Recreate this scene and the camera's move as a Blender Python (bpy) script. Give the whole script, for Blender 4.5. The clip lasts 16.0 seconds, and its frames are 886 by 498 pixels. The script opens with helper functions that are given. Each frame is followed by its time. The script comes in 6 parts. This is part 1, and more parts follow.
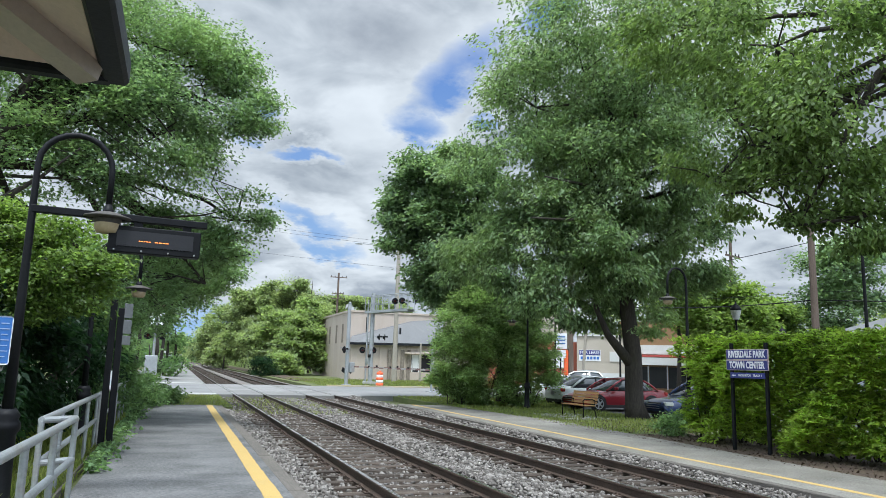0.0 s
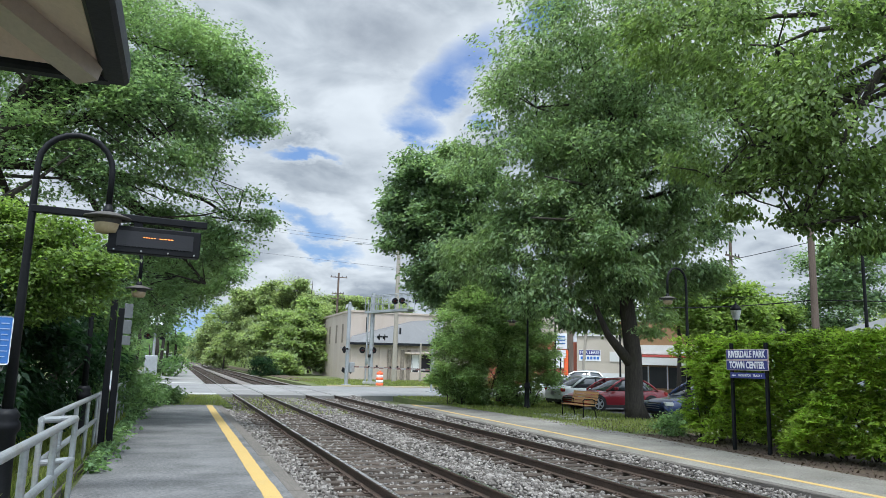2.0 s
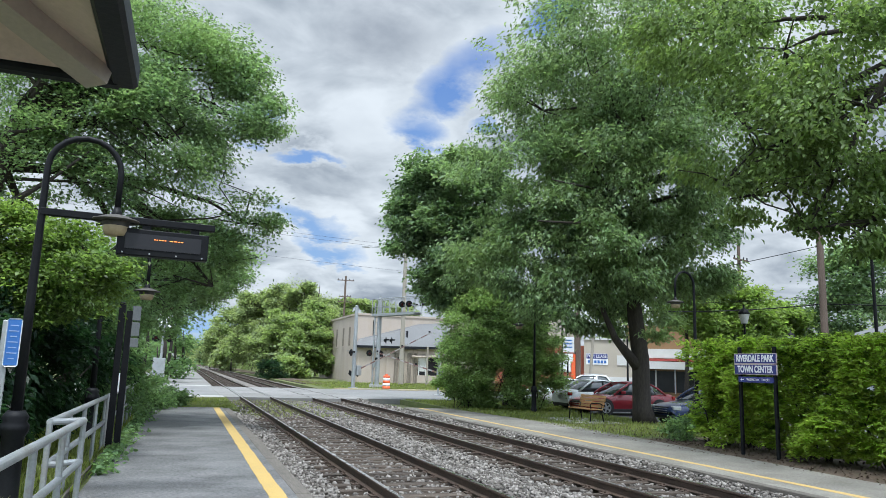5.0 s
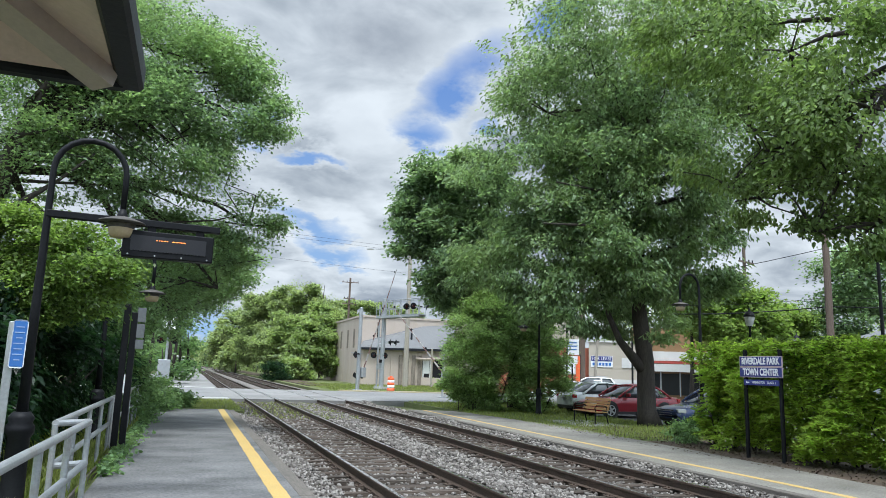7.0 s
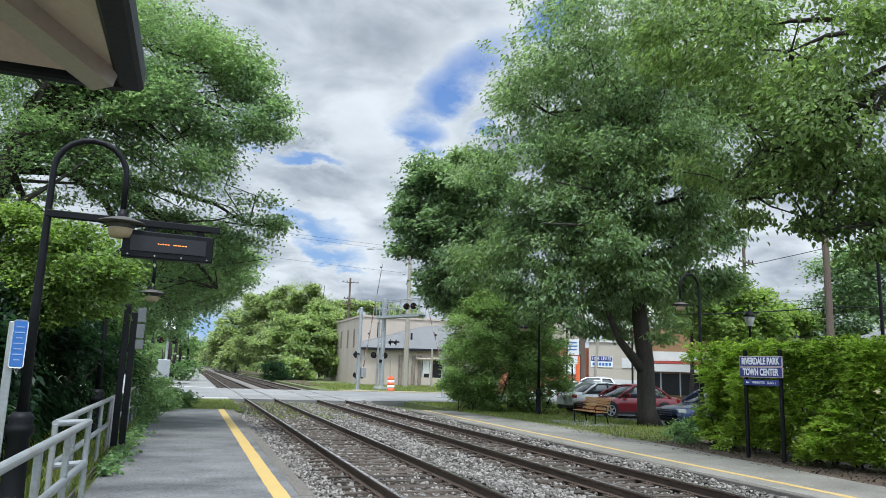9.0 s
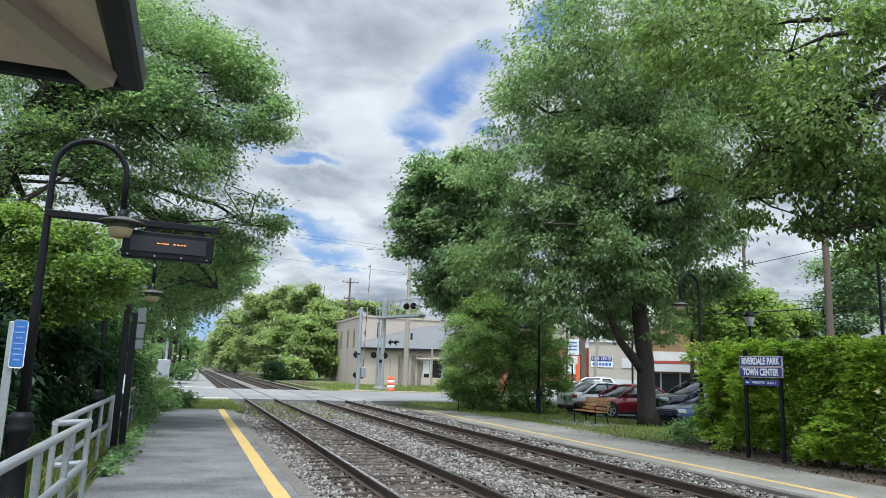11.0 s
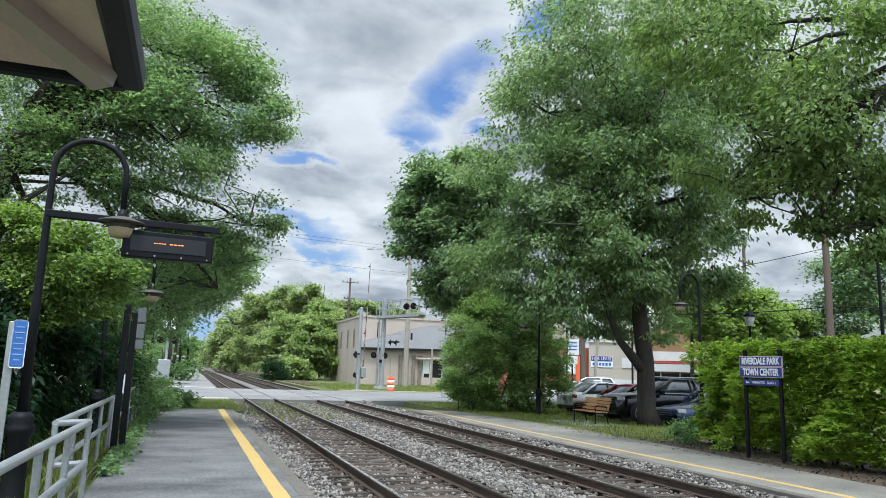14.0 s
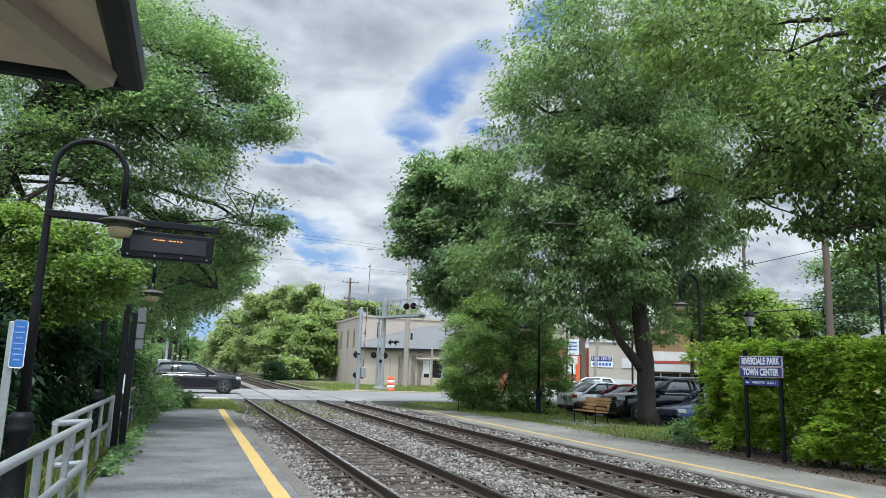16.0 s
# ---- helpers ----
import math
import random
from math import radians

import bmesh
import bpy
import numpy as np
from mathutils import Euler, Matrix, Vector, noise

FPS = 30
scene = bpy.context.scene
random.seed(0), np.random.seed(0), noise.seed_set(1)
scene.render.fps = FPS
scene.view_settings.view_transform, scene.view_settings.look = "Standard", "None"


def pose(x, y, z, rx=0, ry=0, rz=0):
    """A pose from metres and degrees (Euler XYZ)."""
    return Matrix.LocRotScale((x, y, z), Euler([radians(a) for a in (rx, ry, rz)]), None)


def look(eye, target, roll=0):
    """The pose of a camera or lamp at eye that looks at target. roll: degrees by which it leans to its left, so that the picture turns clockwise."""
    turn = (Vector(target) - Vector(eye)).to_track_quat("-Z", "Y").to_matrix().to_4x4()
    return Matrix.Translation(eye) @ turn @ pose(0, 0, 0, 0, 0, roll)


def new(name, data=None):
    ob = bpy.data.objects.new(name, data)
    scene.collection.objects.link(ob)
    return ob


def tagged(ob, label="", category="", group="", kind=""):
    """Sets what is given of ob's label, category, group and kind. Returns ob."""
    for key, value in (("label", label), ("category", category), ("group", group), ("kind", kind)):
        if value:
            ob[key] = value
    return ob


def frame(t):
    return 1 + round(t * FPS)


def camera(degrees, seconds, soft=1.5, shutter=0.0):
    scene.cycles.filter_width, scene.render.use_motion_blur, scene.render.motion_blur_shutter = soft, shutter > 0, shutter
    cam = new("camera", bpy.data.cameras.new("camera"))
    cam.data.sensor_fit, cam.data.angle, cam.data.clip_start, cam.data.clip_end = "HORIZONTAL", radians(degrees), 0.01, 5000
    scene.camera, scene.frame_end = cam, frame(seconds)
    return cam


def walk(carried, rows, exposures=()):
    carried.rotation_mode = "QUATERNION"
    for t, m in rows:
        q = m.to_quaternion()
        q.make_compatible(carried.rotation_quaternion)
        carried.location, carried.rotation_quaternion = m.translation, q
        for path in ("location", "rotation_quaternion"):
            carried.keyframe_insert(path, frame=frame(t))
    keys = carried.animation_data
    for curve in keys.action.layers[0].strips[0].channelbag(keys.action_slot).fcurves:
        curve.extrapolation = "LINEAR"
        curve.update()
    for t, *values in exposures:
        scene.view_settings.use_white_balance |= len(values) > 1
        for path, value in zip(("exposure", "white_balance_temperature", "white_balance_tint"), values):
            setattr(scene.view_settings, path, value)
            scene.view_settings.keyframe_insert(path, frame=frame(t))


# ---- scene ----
# ---- camera ----
EYE = (0.0, 0.0, 1.65)


def aim(yaw, pitch, roll):
    a, p = radians(yaw), radians(pitch)
    d = Vector((math.sin(a) * math.cos(p), math.cos(a) * math.cos(p), math.sin(p)))
    return look(EYE, Vector(EYE) + 10 * d, roll)


cam = camera(63.8, 16.0, soft=0.55)
REST_A = (20.07, 9.32, 1.66)
REST_B = (19.12, 9.72, 1.95)


def between(k):
    return aim(*(a + (b - a) * k for a, b in zip(REST_A, REST_B)))


walk(cam, [(0.0, between(0.0)), (0.5, between(-0.03)), (1.0, between(0.0)), (3.0, between(0.0)), (3.6, between(0.03)), (4.0, between(0.16)),
           (4.2, between(0.22)), (4.8, between(0.5)), (5.5, between(0.85)), (6.1, between(1.0)), (6.5, between(1.0)), (16.0, between(1.0))],
     exposures=[(0.0, 0.63, 5980, 6), (16.0, 0.63, 5980, 6)])

# ---- light ----
SUN_AZ, SUN_EL = 196.0, 69.0
world = bpy.data.worlds.new("sky")
scene.world = world
world.use_nodes = True
wn, wl = world.node_tree.nodes, world.node_tree.links
wn.clear()
sky = wn.new("ShaderNodeTexSky")
sky.sky_type = "NISHITA"
sky.sun_disc = False
sky.sun_elevation, sky.sun_rotation = radians(SUN_EL), radians(SUN_AZ)
hue = wn.new("ShaderNodeMixRGB")
hue.inputs[0].default_value = 0.72
# an overcast dome is about three times as bright overhead as at the horizon
dome = wn.new("ShaderNodeTexCoord")
height = wn.new("ShaderNodeSeparateXYZ")
wl.new(dome.outputs["Generated"], height.inputs[0])
rise = wn.new("ShaderNodeMapRange")
rise.inputs["To Min"].default_value, rise.inputs["To Max"].default_value = 0.46, 1.38
wl.new(height.outputs["Z"], rise.inputs["Value"])
grey = wn.new("ShaderNodeVectorMath")
grey.operation = "SCALE"
grey.inputs[0].default_value = (11.5, 12.1, 12.9)
wl.new(rise.outputs["Result"], grey.inputs["Scale"])
wl.new(grey.outputs["Vector"], hue.inputs[2])
wl.new(sky.outputs[0], hue.inputs[1])
wbg = wn.new("ShaderNodeBackground")
wbg.inputs["Strength"].default_value = 0.11
wl.new(hue.outputs[0], wbg.inputs["Color"])
wo = wn.new("ShaderNodeOutputWorld")
wl.new(wbg.outputs[0], wo.inputs["Surface"])

sun_data = bpy.data.lights.new("sun", "SUN")
sun_data.energy, sun_data.angle, sun_data.color = 2.5, radians(14), (1.0, 0.97, 0.93)
sun = new("sun", sun_data)
sa, se = radians(SUN_AZ), radians(SUN_EL)
sun.matrix_world = look((60 * math.sin(sa) * math.cos(se), 60 * math.cos(sa) * math.cos(se), 60 * math.sin(se)), (0, 0, 0))


# ---- materials ----
def nodes_of(name):
    m = bpy.data.materials.new(name)
    m.use_nodes = True
    n, l = m.node_tree.nodes, m.node_tree.links
    return m, n, l, n["Principled BSDF"]


def rgb(c):
    return (c[0], c[1], c[2], 1.0)


def noise_node(n, l, co, scale, detail=4.0, rough=0.6):
    t = n.new("ShaderNodeTexNoise")
    t.inputs["Scale"].default_value, t.inputs["Detail"].default_value, t.inputs["Roughness"].default_value = scale, detail, rough
    l.new(co, t.inputs["Vector"])
    return t.outputs["Fac"]


def ramp(n, l, fac, lo, hi):
    r = n.new("ShaderNodeMapRange")
    r.inputs["From Min"].default_value, r.inputs["From Max"].default_value = lo, hi
    l.new(fac, r.inputs["Value"])
    return r.outputs["Result"]


def blend(n, l, fac, a, b, mode="MIX"):
    x = n.new("ShaderNodeMixRGB")
    x.blend_type = mode
    for i, v in ((0, fac), (1, a), (2, b)):
        if isinstance(v, (int, float)):
            x.inputs[i].default_value = v
        elif isinstance(v, tuple):
            x.inputs[i].default_value = rgb(v)
        else:
            l.new(v, x.inputs[i])
    return x.outputs[0]


def surf(name, c1, c2, fine=30.0, coarse=1.2, rough=0.8, bump=0.3, metal=0.0, dirt=None, dirt_scale=0.6, dirt_amount=0.5, vary=0.0, coat=0.0, stretch=None, spec=0.4):
    """A worn surface: fine grain, coarse tone, stains with a shape of their own, relief."""
    m, n, l, p = nodes_of(name)
    tc = n.new("ShaderNodeTexCoord")
    co = tc.outputs["Object"]
    if stretch:
        mp = n.new("ShaderNodeMapping")
        mp.inputs["Scale"].default_value = stretch
        l.new(co, mp.inputs["Vector"])
        co = mp.outputs["Vector"]
    f1 = noise_node(n, l, co, fine, 5.0)
    f2 = noise_node(n, l, co, coarse, 4.0)
    mixed = n.new("ShaderNodeMath")
    mixed.operation = "MULTIPLY_ADD"
    mixed.inputs[1].default_value = 0.55
    l.new(ramp(n, l, f1, 0.30, 0.70), mixed.inputs[0])
    half = n.new("ShaderNodeMath")
    half.operation = "MULTIPLY"
    half.inputs[1].default_value = 0.45
    l.new(ramp(n, l, f2, 0.32, 0.68), half.inputs[0])
    l.new(half.outputs[0], mixed.inputs[2])
    col = blend(n, l, mixed.outputs[0], c1, c2)
    if dirt:
        d = noise_node(n, l, co, dirt_scale, 8.0, 0.7)
        k = ramp(n, l, d, 0.5, 0.72)
        km = n.new("ShaderNodeMath")
        km.operation = "MULTIPLY"
        km.inputs[1].default_value = dirt_amount
        l.new(k, km.inputs[0])
        col = blend(n, l, km.outputs[0], col, dirt)
    if vary:
        oi = n.new("ShaderNodeObjectInfo")
        hs = n.new("ShaderNodeHueSaturation")
        r2 = n.new("ShaderNodeMapRange")
        r2.inputs["To Min"].default_value, r2.inputs["To Max"].default_value = 1 - vary, 1 + vary
        l.new(oi.outputs["Random"], r2.inputs["Value"])
        l.new(r2.outputs["Result"], hs.inputs["Value"])
        l.new(col, hs.inputs["Color"])
        col = hs.outputs["Color"]
    l.new(col, p.inputs["Base Color"])
    p.inputs["Metallic"].default_value = metal
    rr = n.new("ShaderNodeMapRange")
    rr.inputs["To Min"].default_value, rr.inputs["To Max"].default_value = max(0.02, rough - 0.12), min(1, rough + 0.12)
    l.new(f2, rr.inputs["Value"])
    l.new(rr.outputs["Result"], p.inputs["Roughness"])
    p.inputs["Coat Weight"].default_value = coat
    p.inputs["Specular IOR Level"].default_value = spec
    if bump:
        b = n.new("ShaderNodeBump")
        b.inputs["Strength"].default_value, b.inputs["Distance"].default_value = bump, 0.02
        l.new(f1, b.inputs["Height"])
        l.new(b.outputs["Normal"], p.inputs["Normal"])
    return m


def leaf_mat(name, dark, light, fresh, gloss=0.45):
    m, n, l, p = nodes_of(name)
    g = n.new("ShaderNodeNewGeometry")
    rnd = g.outputs["Random Per Island"]
    tc = n.new("ShaderNodeTexCoord")
    patch = ramp(n, l, noise_node(n, l, tc.outputs["Object"], 0.45, 3.0), 0.35, 0.68)
    col = blend(n, l, rnd, tuple(v * 0.5 for v in dark), tuple(v * 1.32 for v in light))
    pm = n.new("ShaderNodeMath")
    pm.operation = "MULTIPLY"
    pm.inputs[1].default_value = 0.5
    l.new(patch, pm.inputs[0])
    col = blend(n, l, pm.outputs[0], col, fresh)
    l.new(col, p.inputs["Base Color"])
    p.inputs["Roughness"].default_value = gloss
    p.inputs["Specular IOR Level"].default_value = 0.35
    tr = n.new("ShaderNodeBsdfTranslucent")
    l.new(blend(n, l, 1.0, col, (1.5, 1.55, 0.9), "MULTIPLY"), tr.inputs["Color"])
    mx = n.new("ShaderNodeMixShader")
    mx.inputs[0].default_value = 0.56
    l.new(p.outputs[0], mx.inputs[1])
    l.new(tr.outputs[0], mx.inputs[2])
    l.new(mx.outputs[0], n["Material Output"].inputs["Surface"])
    return m


def glow(name, c, strength):
    m, n, l, p = nodes_of(name)
    p.inputs["Base Color"].default_value = rgb(c)
    p.inputs["Emission Color"].default_value = rgb(c)
    p.inputs["Emission Strength"].default_value = strength
    return m


def glass(name, c, rough=0.03):
    """Dark tinted glazing with a sharp reflection."""
    m, n, l, p = nodes_of(name)
    p.inputs["Base Color"].default_value = rgb(c)
    p.inputs["Roughness"].default_value = rough
    p.inputs["Coat Weight"].default_value = 0.6
    p.inputs["Specular IOR Level"].default_value = 0.7
    return m


def paint(name, c, rough=0.28, coat=0.45):
    return surf(name, c, tuple(min(1, v * 1.12 + 0.004) for v in c), 60, 0.8, rough, 0.0, 0.0, coat=coat)


M_ASPHALT = surf("platform_asphalt", (0.035, 0.036, 0.039), (0.25, 0.25, 0.25), 30, 1.1, 0.92, 1.0, stretch=(0.7, 1, 1), dirt=(0.075, 0.073, 0.07), dirt_scale=0.9, dirt_amount=0.6)
M_ASPHALT2 = surf("light_asphalt", (0.080, 0.076, 0.068), (0.31, 0.295, 0.262), 26, 0.6, 0.92, 0.9, dirt=(0.13, 0.118, 0.098), dirt_scale=1.6, dirt_amount=0.7)
M_ROAD = surf("road_asphalt", (0.165, 0.165, 0.165), (0.27, 0.27, 0.266), 40, 0.3, 0.9, 0.4, dirt=(0.14, 0.14, 0.135), dirt_scale=0.35, dirt_amount=0.6)
M_LOT = surf("lot_asphalt", (0.07, 0.07, 0.072), (0.15, 0.15, 0.15), 40, 0.4, 0.9, 0.5)
M_YELLOW = surf("yellow_line_paint", (0.44, 0.30, 0.095), (0.56, 0.395, 0.145), 60, 1.5, 0.75, 0.5, dirt=(0.33, 0.26, 0.13), dirt_scale=3.0, dirt_amount=0.55)
M_TIMBER = surf("weathered_timber", (0.075, 0.068, 0.06), (0.19, 0.17, 0.15), 40, 2.0, 0.9, 0.7, stretch=(1, 0.12, 1))
M_TIE = surf("creosoted_tie", (0.032, 0.025, 0.020), (0.095, 0.073, 0.058), 30, 2.0, 0.9, 0.8, dirt=(0.16, 0.14, 0.12), dirt_scale=4.0, dirt_amount=0.5, vary=0.3, stretch=(0.2, 1, 1))
M_BALLASTBED = surf("ballast_bed", (0.10, 0.09, 0.08), (0.27, 0.25, 0.23), 22, 0.5, 0.95, 1.0, dirt=(0.12, 0.075, 0.05), dirt_scale=0.5, dirt_amount=0.7)
M_RAIL = surf("rail_side_rust", (0.028, 0.021, 0.017), (0.10, 0.066, 0.048), 40, 2.0, 0.7, 0.5)
M_RAILTOP = surf("polished_rail_head", (0.42, 0.41, 0.41), (0.60, 0.59, 0.58), 60, 3.0, 0.28, 0.1, metal=0.9)
M_GRASS_G = surf("grassy_ground", (0.060, 0.085, 0.024), (0.14, 0.16, 0.052), 16, 0.35, 0.95, 0.9, dirt=(0.20, 0.165, 0.105), dirt_scale=0.7, dirt_amount=0.75)
M_MULCH = surf("leaf_mulch", (0.040, 0.029, 0.022), (0.135, 0.098, 0.070), 25, 1.5, 0.95, 1.0)
M_GRAVEL = surf("gravel_lane", (0.16, 0.157, 0.152), (0.30, 0.295, 0.29), 18, 0.3, 0.95, 0.5, dirt=(0.2, 0.19, 0.17), dirt_scale=0.25, dirt_amount=0.5)
M_CONC = surf("pale_concrete", (0.34, 0.335, 0.32), (0.47, 0.465, 0.45), 40, 0.8, 0.85, 0.3, dirt=(0.33, 0.32, 0.3), dirt_scale=1.0, dirt_amount=0.5)
M_BARK = surf("bark", (0.020, 0.017, 0.015), (0.075, 0.063, 0.054), 12, 2.0, 0.95, 1.0, stretch=(3, 3, 0.5))
M_LEAF_MAPLE = leaf_mat("maple_leaf", (0.114, 0.175, 0.108), (0.236, 0.335, 0.200), (0.298, 0.388, 0.185))
M_LEAF_BOUGH = leaf_mat("bough_leaf", (0.080, 0.125, 0.052), (0.175, 0.255, 0.105), (0.225, 0.305, 0.105))
M_LEAF_DEEP = leaf_mat("deep_green_leaf", (0.100, 0.160, 0.105), (0.190, 0.280, 0.170), (0.230, 0.320, 0.165))
M_LEAF_LOCUST = leaf_mat("locust_leaf", (0.110, 0.180, 0.118), (0.210, 0.310, 0.185), (0.270, 0.370, 0.170))
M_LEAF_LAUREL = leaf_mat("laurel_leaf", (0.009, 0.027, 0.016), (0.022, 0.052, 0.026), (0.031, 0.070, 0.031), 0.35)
M_LEAF_HEDGE = leaf_mat("hedge_leaf", (0.095, 0.165, 0.036), (0.345, 0.480, 0.092), (0.440, 0.570, 0.112), 0.40)
M_LEAF_BUSH = leaf_mat("bush_leaf", (0.082, 0.146, 0.078), (0.162, 0.260, 0.132), (0.205, 0.300, 0.138))
M_LEAF_WOOD = leaf_mat("woods_leaf", (0.175, 0.225, 0.130), (0.300, 0.370, 0.205), (0.365, 0.425, 0.210))
M_LEAF_EDGE = leaf_mat("wood_edge_leaf", (0.180, 0.240, 0.120), (0.290, 0.375, 0.178), (0.355, 0.432, 0.182))
M_LEAF_LIME = leaf_mat("lime_leaf", (0.125, 0.195, 0.065), (0.215, 0.310, 0.100), (0.300, 0.385, 0.110))
M_LEAF_ROUNDBUSH = leaf_mat("round_bush_leaf", (0.140, 0.220, 0.105), (0.260, 0.375, 0.175), (0.330, 0.430, 0.175))
M_LEAF_SAPLING = leaf_mat("sapling_leaf", (0.092, 0.148, 0.048), (0.180, 0.270, 0.080), (0.240, 0.330, 0.085))
M_GRASSBLADE = leaf_mat("grass_blade", (0.120, 0.175, 0.048), (0.235, 0.290, 0.085), (0.320, 0.320, 0.130), 0.6)
M_BLACK = surf("black_painted_metal", (0.006, 0.0065, 0.008), (0.014, 0.0145, 0.017), 40, 2.0, 0.5, 0.1, spec=0.15)
M_GALV = surf("galvanised_steel", (0.30, 0.32, 0.335), (0.46, 0.48, 0.495), 30, 2.0, 0.5, 0.15, metal=0.55, dirt=(0.30, 0.24, 0.19), dirt_scale=3.5, dirt_amount=0.5)
M_STUCCO = surf("tan_stucco", (0.40, 0.335, 0.285), (0.53, 0.46, 0.405), 25, 0.5, 0.9, 0.35, dirt=(0.40, 0.31, 0.23), dirt_scale=0.8, dirt_amount=0.5, stretch=(1, 1, 0.35))


# ---- building helpers ----
def part(name, bm, material, parent=None, label=""):
    me = bpy.data.meshes.new(name)
    bm.normal_update()
    bm.to_mesh(me)
    bm.free()
    me.materials.append(material)
    ob = new(name, me)
    ob.parent = parent
    if label:
        ob["label"] = label
    return ob


def share(name, me, parent, m):
    ob = new(name, me)
    ob.parent = parent
    ob.matrix_basis = m
    return ob


def thing(name, label, category, at=None, group="", kind=""):
    ob = new(name)
    if at is not None:
        ob.matrix_basis = at
    ob.empty_display_size = 0.1
    return tagged(ob, label, category, group, kind)


def box(bm, c, s, rz=0.0, bevel=0.0, rx=0.0, ry=0.0):
    g = bmesh.ops.create_cube(bm, size=1.0, matrix=pose(*c, rx, ry, rz) @ Matrix.Diagonal((*s, 1)))
    if bevel:
        es = list({e for v in g["verts"] for e in v.link_edges})
        bmesh.ops.bevel(bm, geom=es, offset=bevel, segments=1, affect="EDGES", profile=0.5)
    return bm


def cyl(bm, a, b, r0, r1=None, seg=12, caps=True):
    a, b = Vector(a), Vector(b)
    r1 = r0 if r1 is None else r1
    d = b - a
    m = Matrix.Translation((a + b) / 2) @ d.to_track_quat("Z", "Y").to_matrix().to_4x4()
    bmesh.ops.create_cone(bm, cap_ends=caps, segments=seg, radius1=r0, radius2=r1, depth=d.length, matrix=m)
    return bm


def tube(bm, pts, radii, seg=8):
    """A bent tapered tube through the points."""
    pts = [Vector(p) for p in pts]
    if isinstance(radii, (int, float)):
        radii = [radii] * len(pts)
    rings = []
    for i, p in enumerate(pts):
        d = (pts[min(i + 1, len(pts) - 1)] - pts[max(i - 1, 0)]).normalized()
        q = d.to_track_quat("Z", "Y")
        rings.append([bm.verts.new(p + q @ Vector((math.cos(2 * math.pi * k / seg) * radii[i], math.sin(2 * math.pi * k / seg) * radii[i], 0))) for k in range(seg)])
    for r0, r1 in zip(rings, rings[1:]):
        best = min(range(seg), key=lambda s: sum((r0[k].co - r1[(k + s) % seg].co).length for k in range(0, seg, 2)))
        for k in range(seg):
            bm.faces.new((r0[k], r0[(k + 1) % seg], r1[(k + 1 + best) % seg], r1[(k + best) % seg])).smooth = True
    bm.faces.new(rings[0][::-1])
    bm.faces.new(rings[-1])
    return bm


def lathe(bm, prof, at=(0, 0, 0), seg=16):
    rings = [[bm.verts.new((at[0] + r * math.cos(2 * math.pi * k / seg), at[1] + r * math.sin(2 * math.pi * k / seg), at[2] + z)) for k in range(seg)] for r, z in prof]
    for r0, r1 in zip(rings, rings[1:]):
        for k in range(seg):
            bm.faces.new((r0[k], r0[(k + 1) % seg], r1[(k + 1) % seg], r1[k])).smooth = True
    bm.faces.new(rings[0][::-1])
    bm.faces.new(rings[-1])
    return bm


def prism(bm, outline, z0, z1):
    """An upright slab over a plan outline, counter-clockwise."""
    lo = [bm.verts.new((x, y, z0)) for x, y in outline]
    hi = [bm.verts.new((x, y, z1)) for x, y in outline]
    k = len(outline)
    bm.faces.new(lo[::-1])
    bm.faces.new(hi)
    for i in range(k):
        bm.faces.new((lo[i], lo[(i + 1) % k], hi[(i + 1) % k], hi[i]))
    return bm


def B():
    return bmesh.new()


def quads(name, verts, faces, material, parent=None):
    me = bpy.data.meshes.new(name)
    nv, nf = len(verts), len(faces)
    k = faces.shape[1]
    me.vertices.add(nv)
    me.vertices.foreach_set("co", verts.astype(np.float32).ravel())
    me.loops.add(nf * k)
    me.loops.foreach_set("vertex_index", faces.astype(np.int32).ravel())
    me.polygons.add(nf)
    me.polygons.foreach_set("loop_start", np.arange(0, nf * k, k, dtype=np.int32))
    me.update(calc_edges=True)
    me.materials.append(material)
    ob = new(name, me)
    ob.parent = parent
    return ob


def leaves(name, centres, out, size, material, parent, rng, droop=0.35, wide=0.62, flat=0.5, simple=False):
    """Folded leaves, each its own island, at the centres; out: the way each one grows."""
    n = len(centres)
    d = out + rng.normal(0, 0.55, (n, 3))
    d[:, 2] = d[:, 2] * 0.6 - droop
    d /= np.linalg.norm(d, axis=1)[:, None] + 1e-6
    up = np.tile(np.array([0, 0, 1.0]), (n, 1)) + rng.normal(0, flat, (n, 3))
    side = np.cross(d, up)
    side /= np.linalg.norm(side, axis=1)[:, None] + 1e-6
    nor = np.cross(side, d)
    s = (size * rng.uniform(0.6, 1.25, n))[:, None]
    w = s * wide * 0.5
    lift = nor * s * 0.16
    base = centres - d * s * 0.5
    if simple:
        v = np.stack([base, centres - d * s * 0.06 + side * w + lift, base + d * s, centres - d * s * 0.06 - side * w + lift], 1).reshape(-1, 3)
        return quads(name, v, np.arange(n * 4).reshape(-1, 4), material, parent)
    tip = base + d * s - nor * s * 0.12
    q1, q2 = base + d * s * 0.28 + lift, base + d * s * 0.66 + lift * 0.8
    v = np.stack([base, q1 + side * w, q2 + side * w * 0.8, tip, q2 - side * w * 0.8, q1 - side * w], 1).reshape(-1, 3)
    k = np.arange(n)[:, None] * 6
    f = np.concatenate([k + np.array([0, 1, 2, 3]), k + np.array([0, 3, 4, 5])])
    return quads(name, v, f, material, parent)


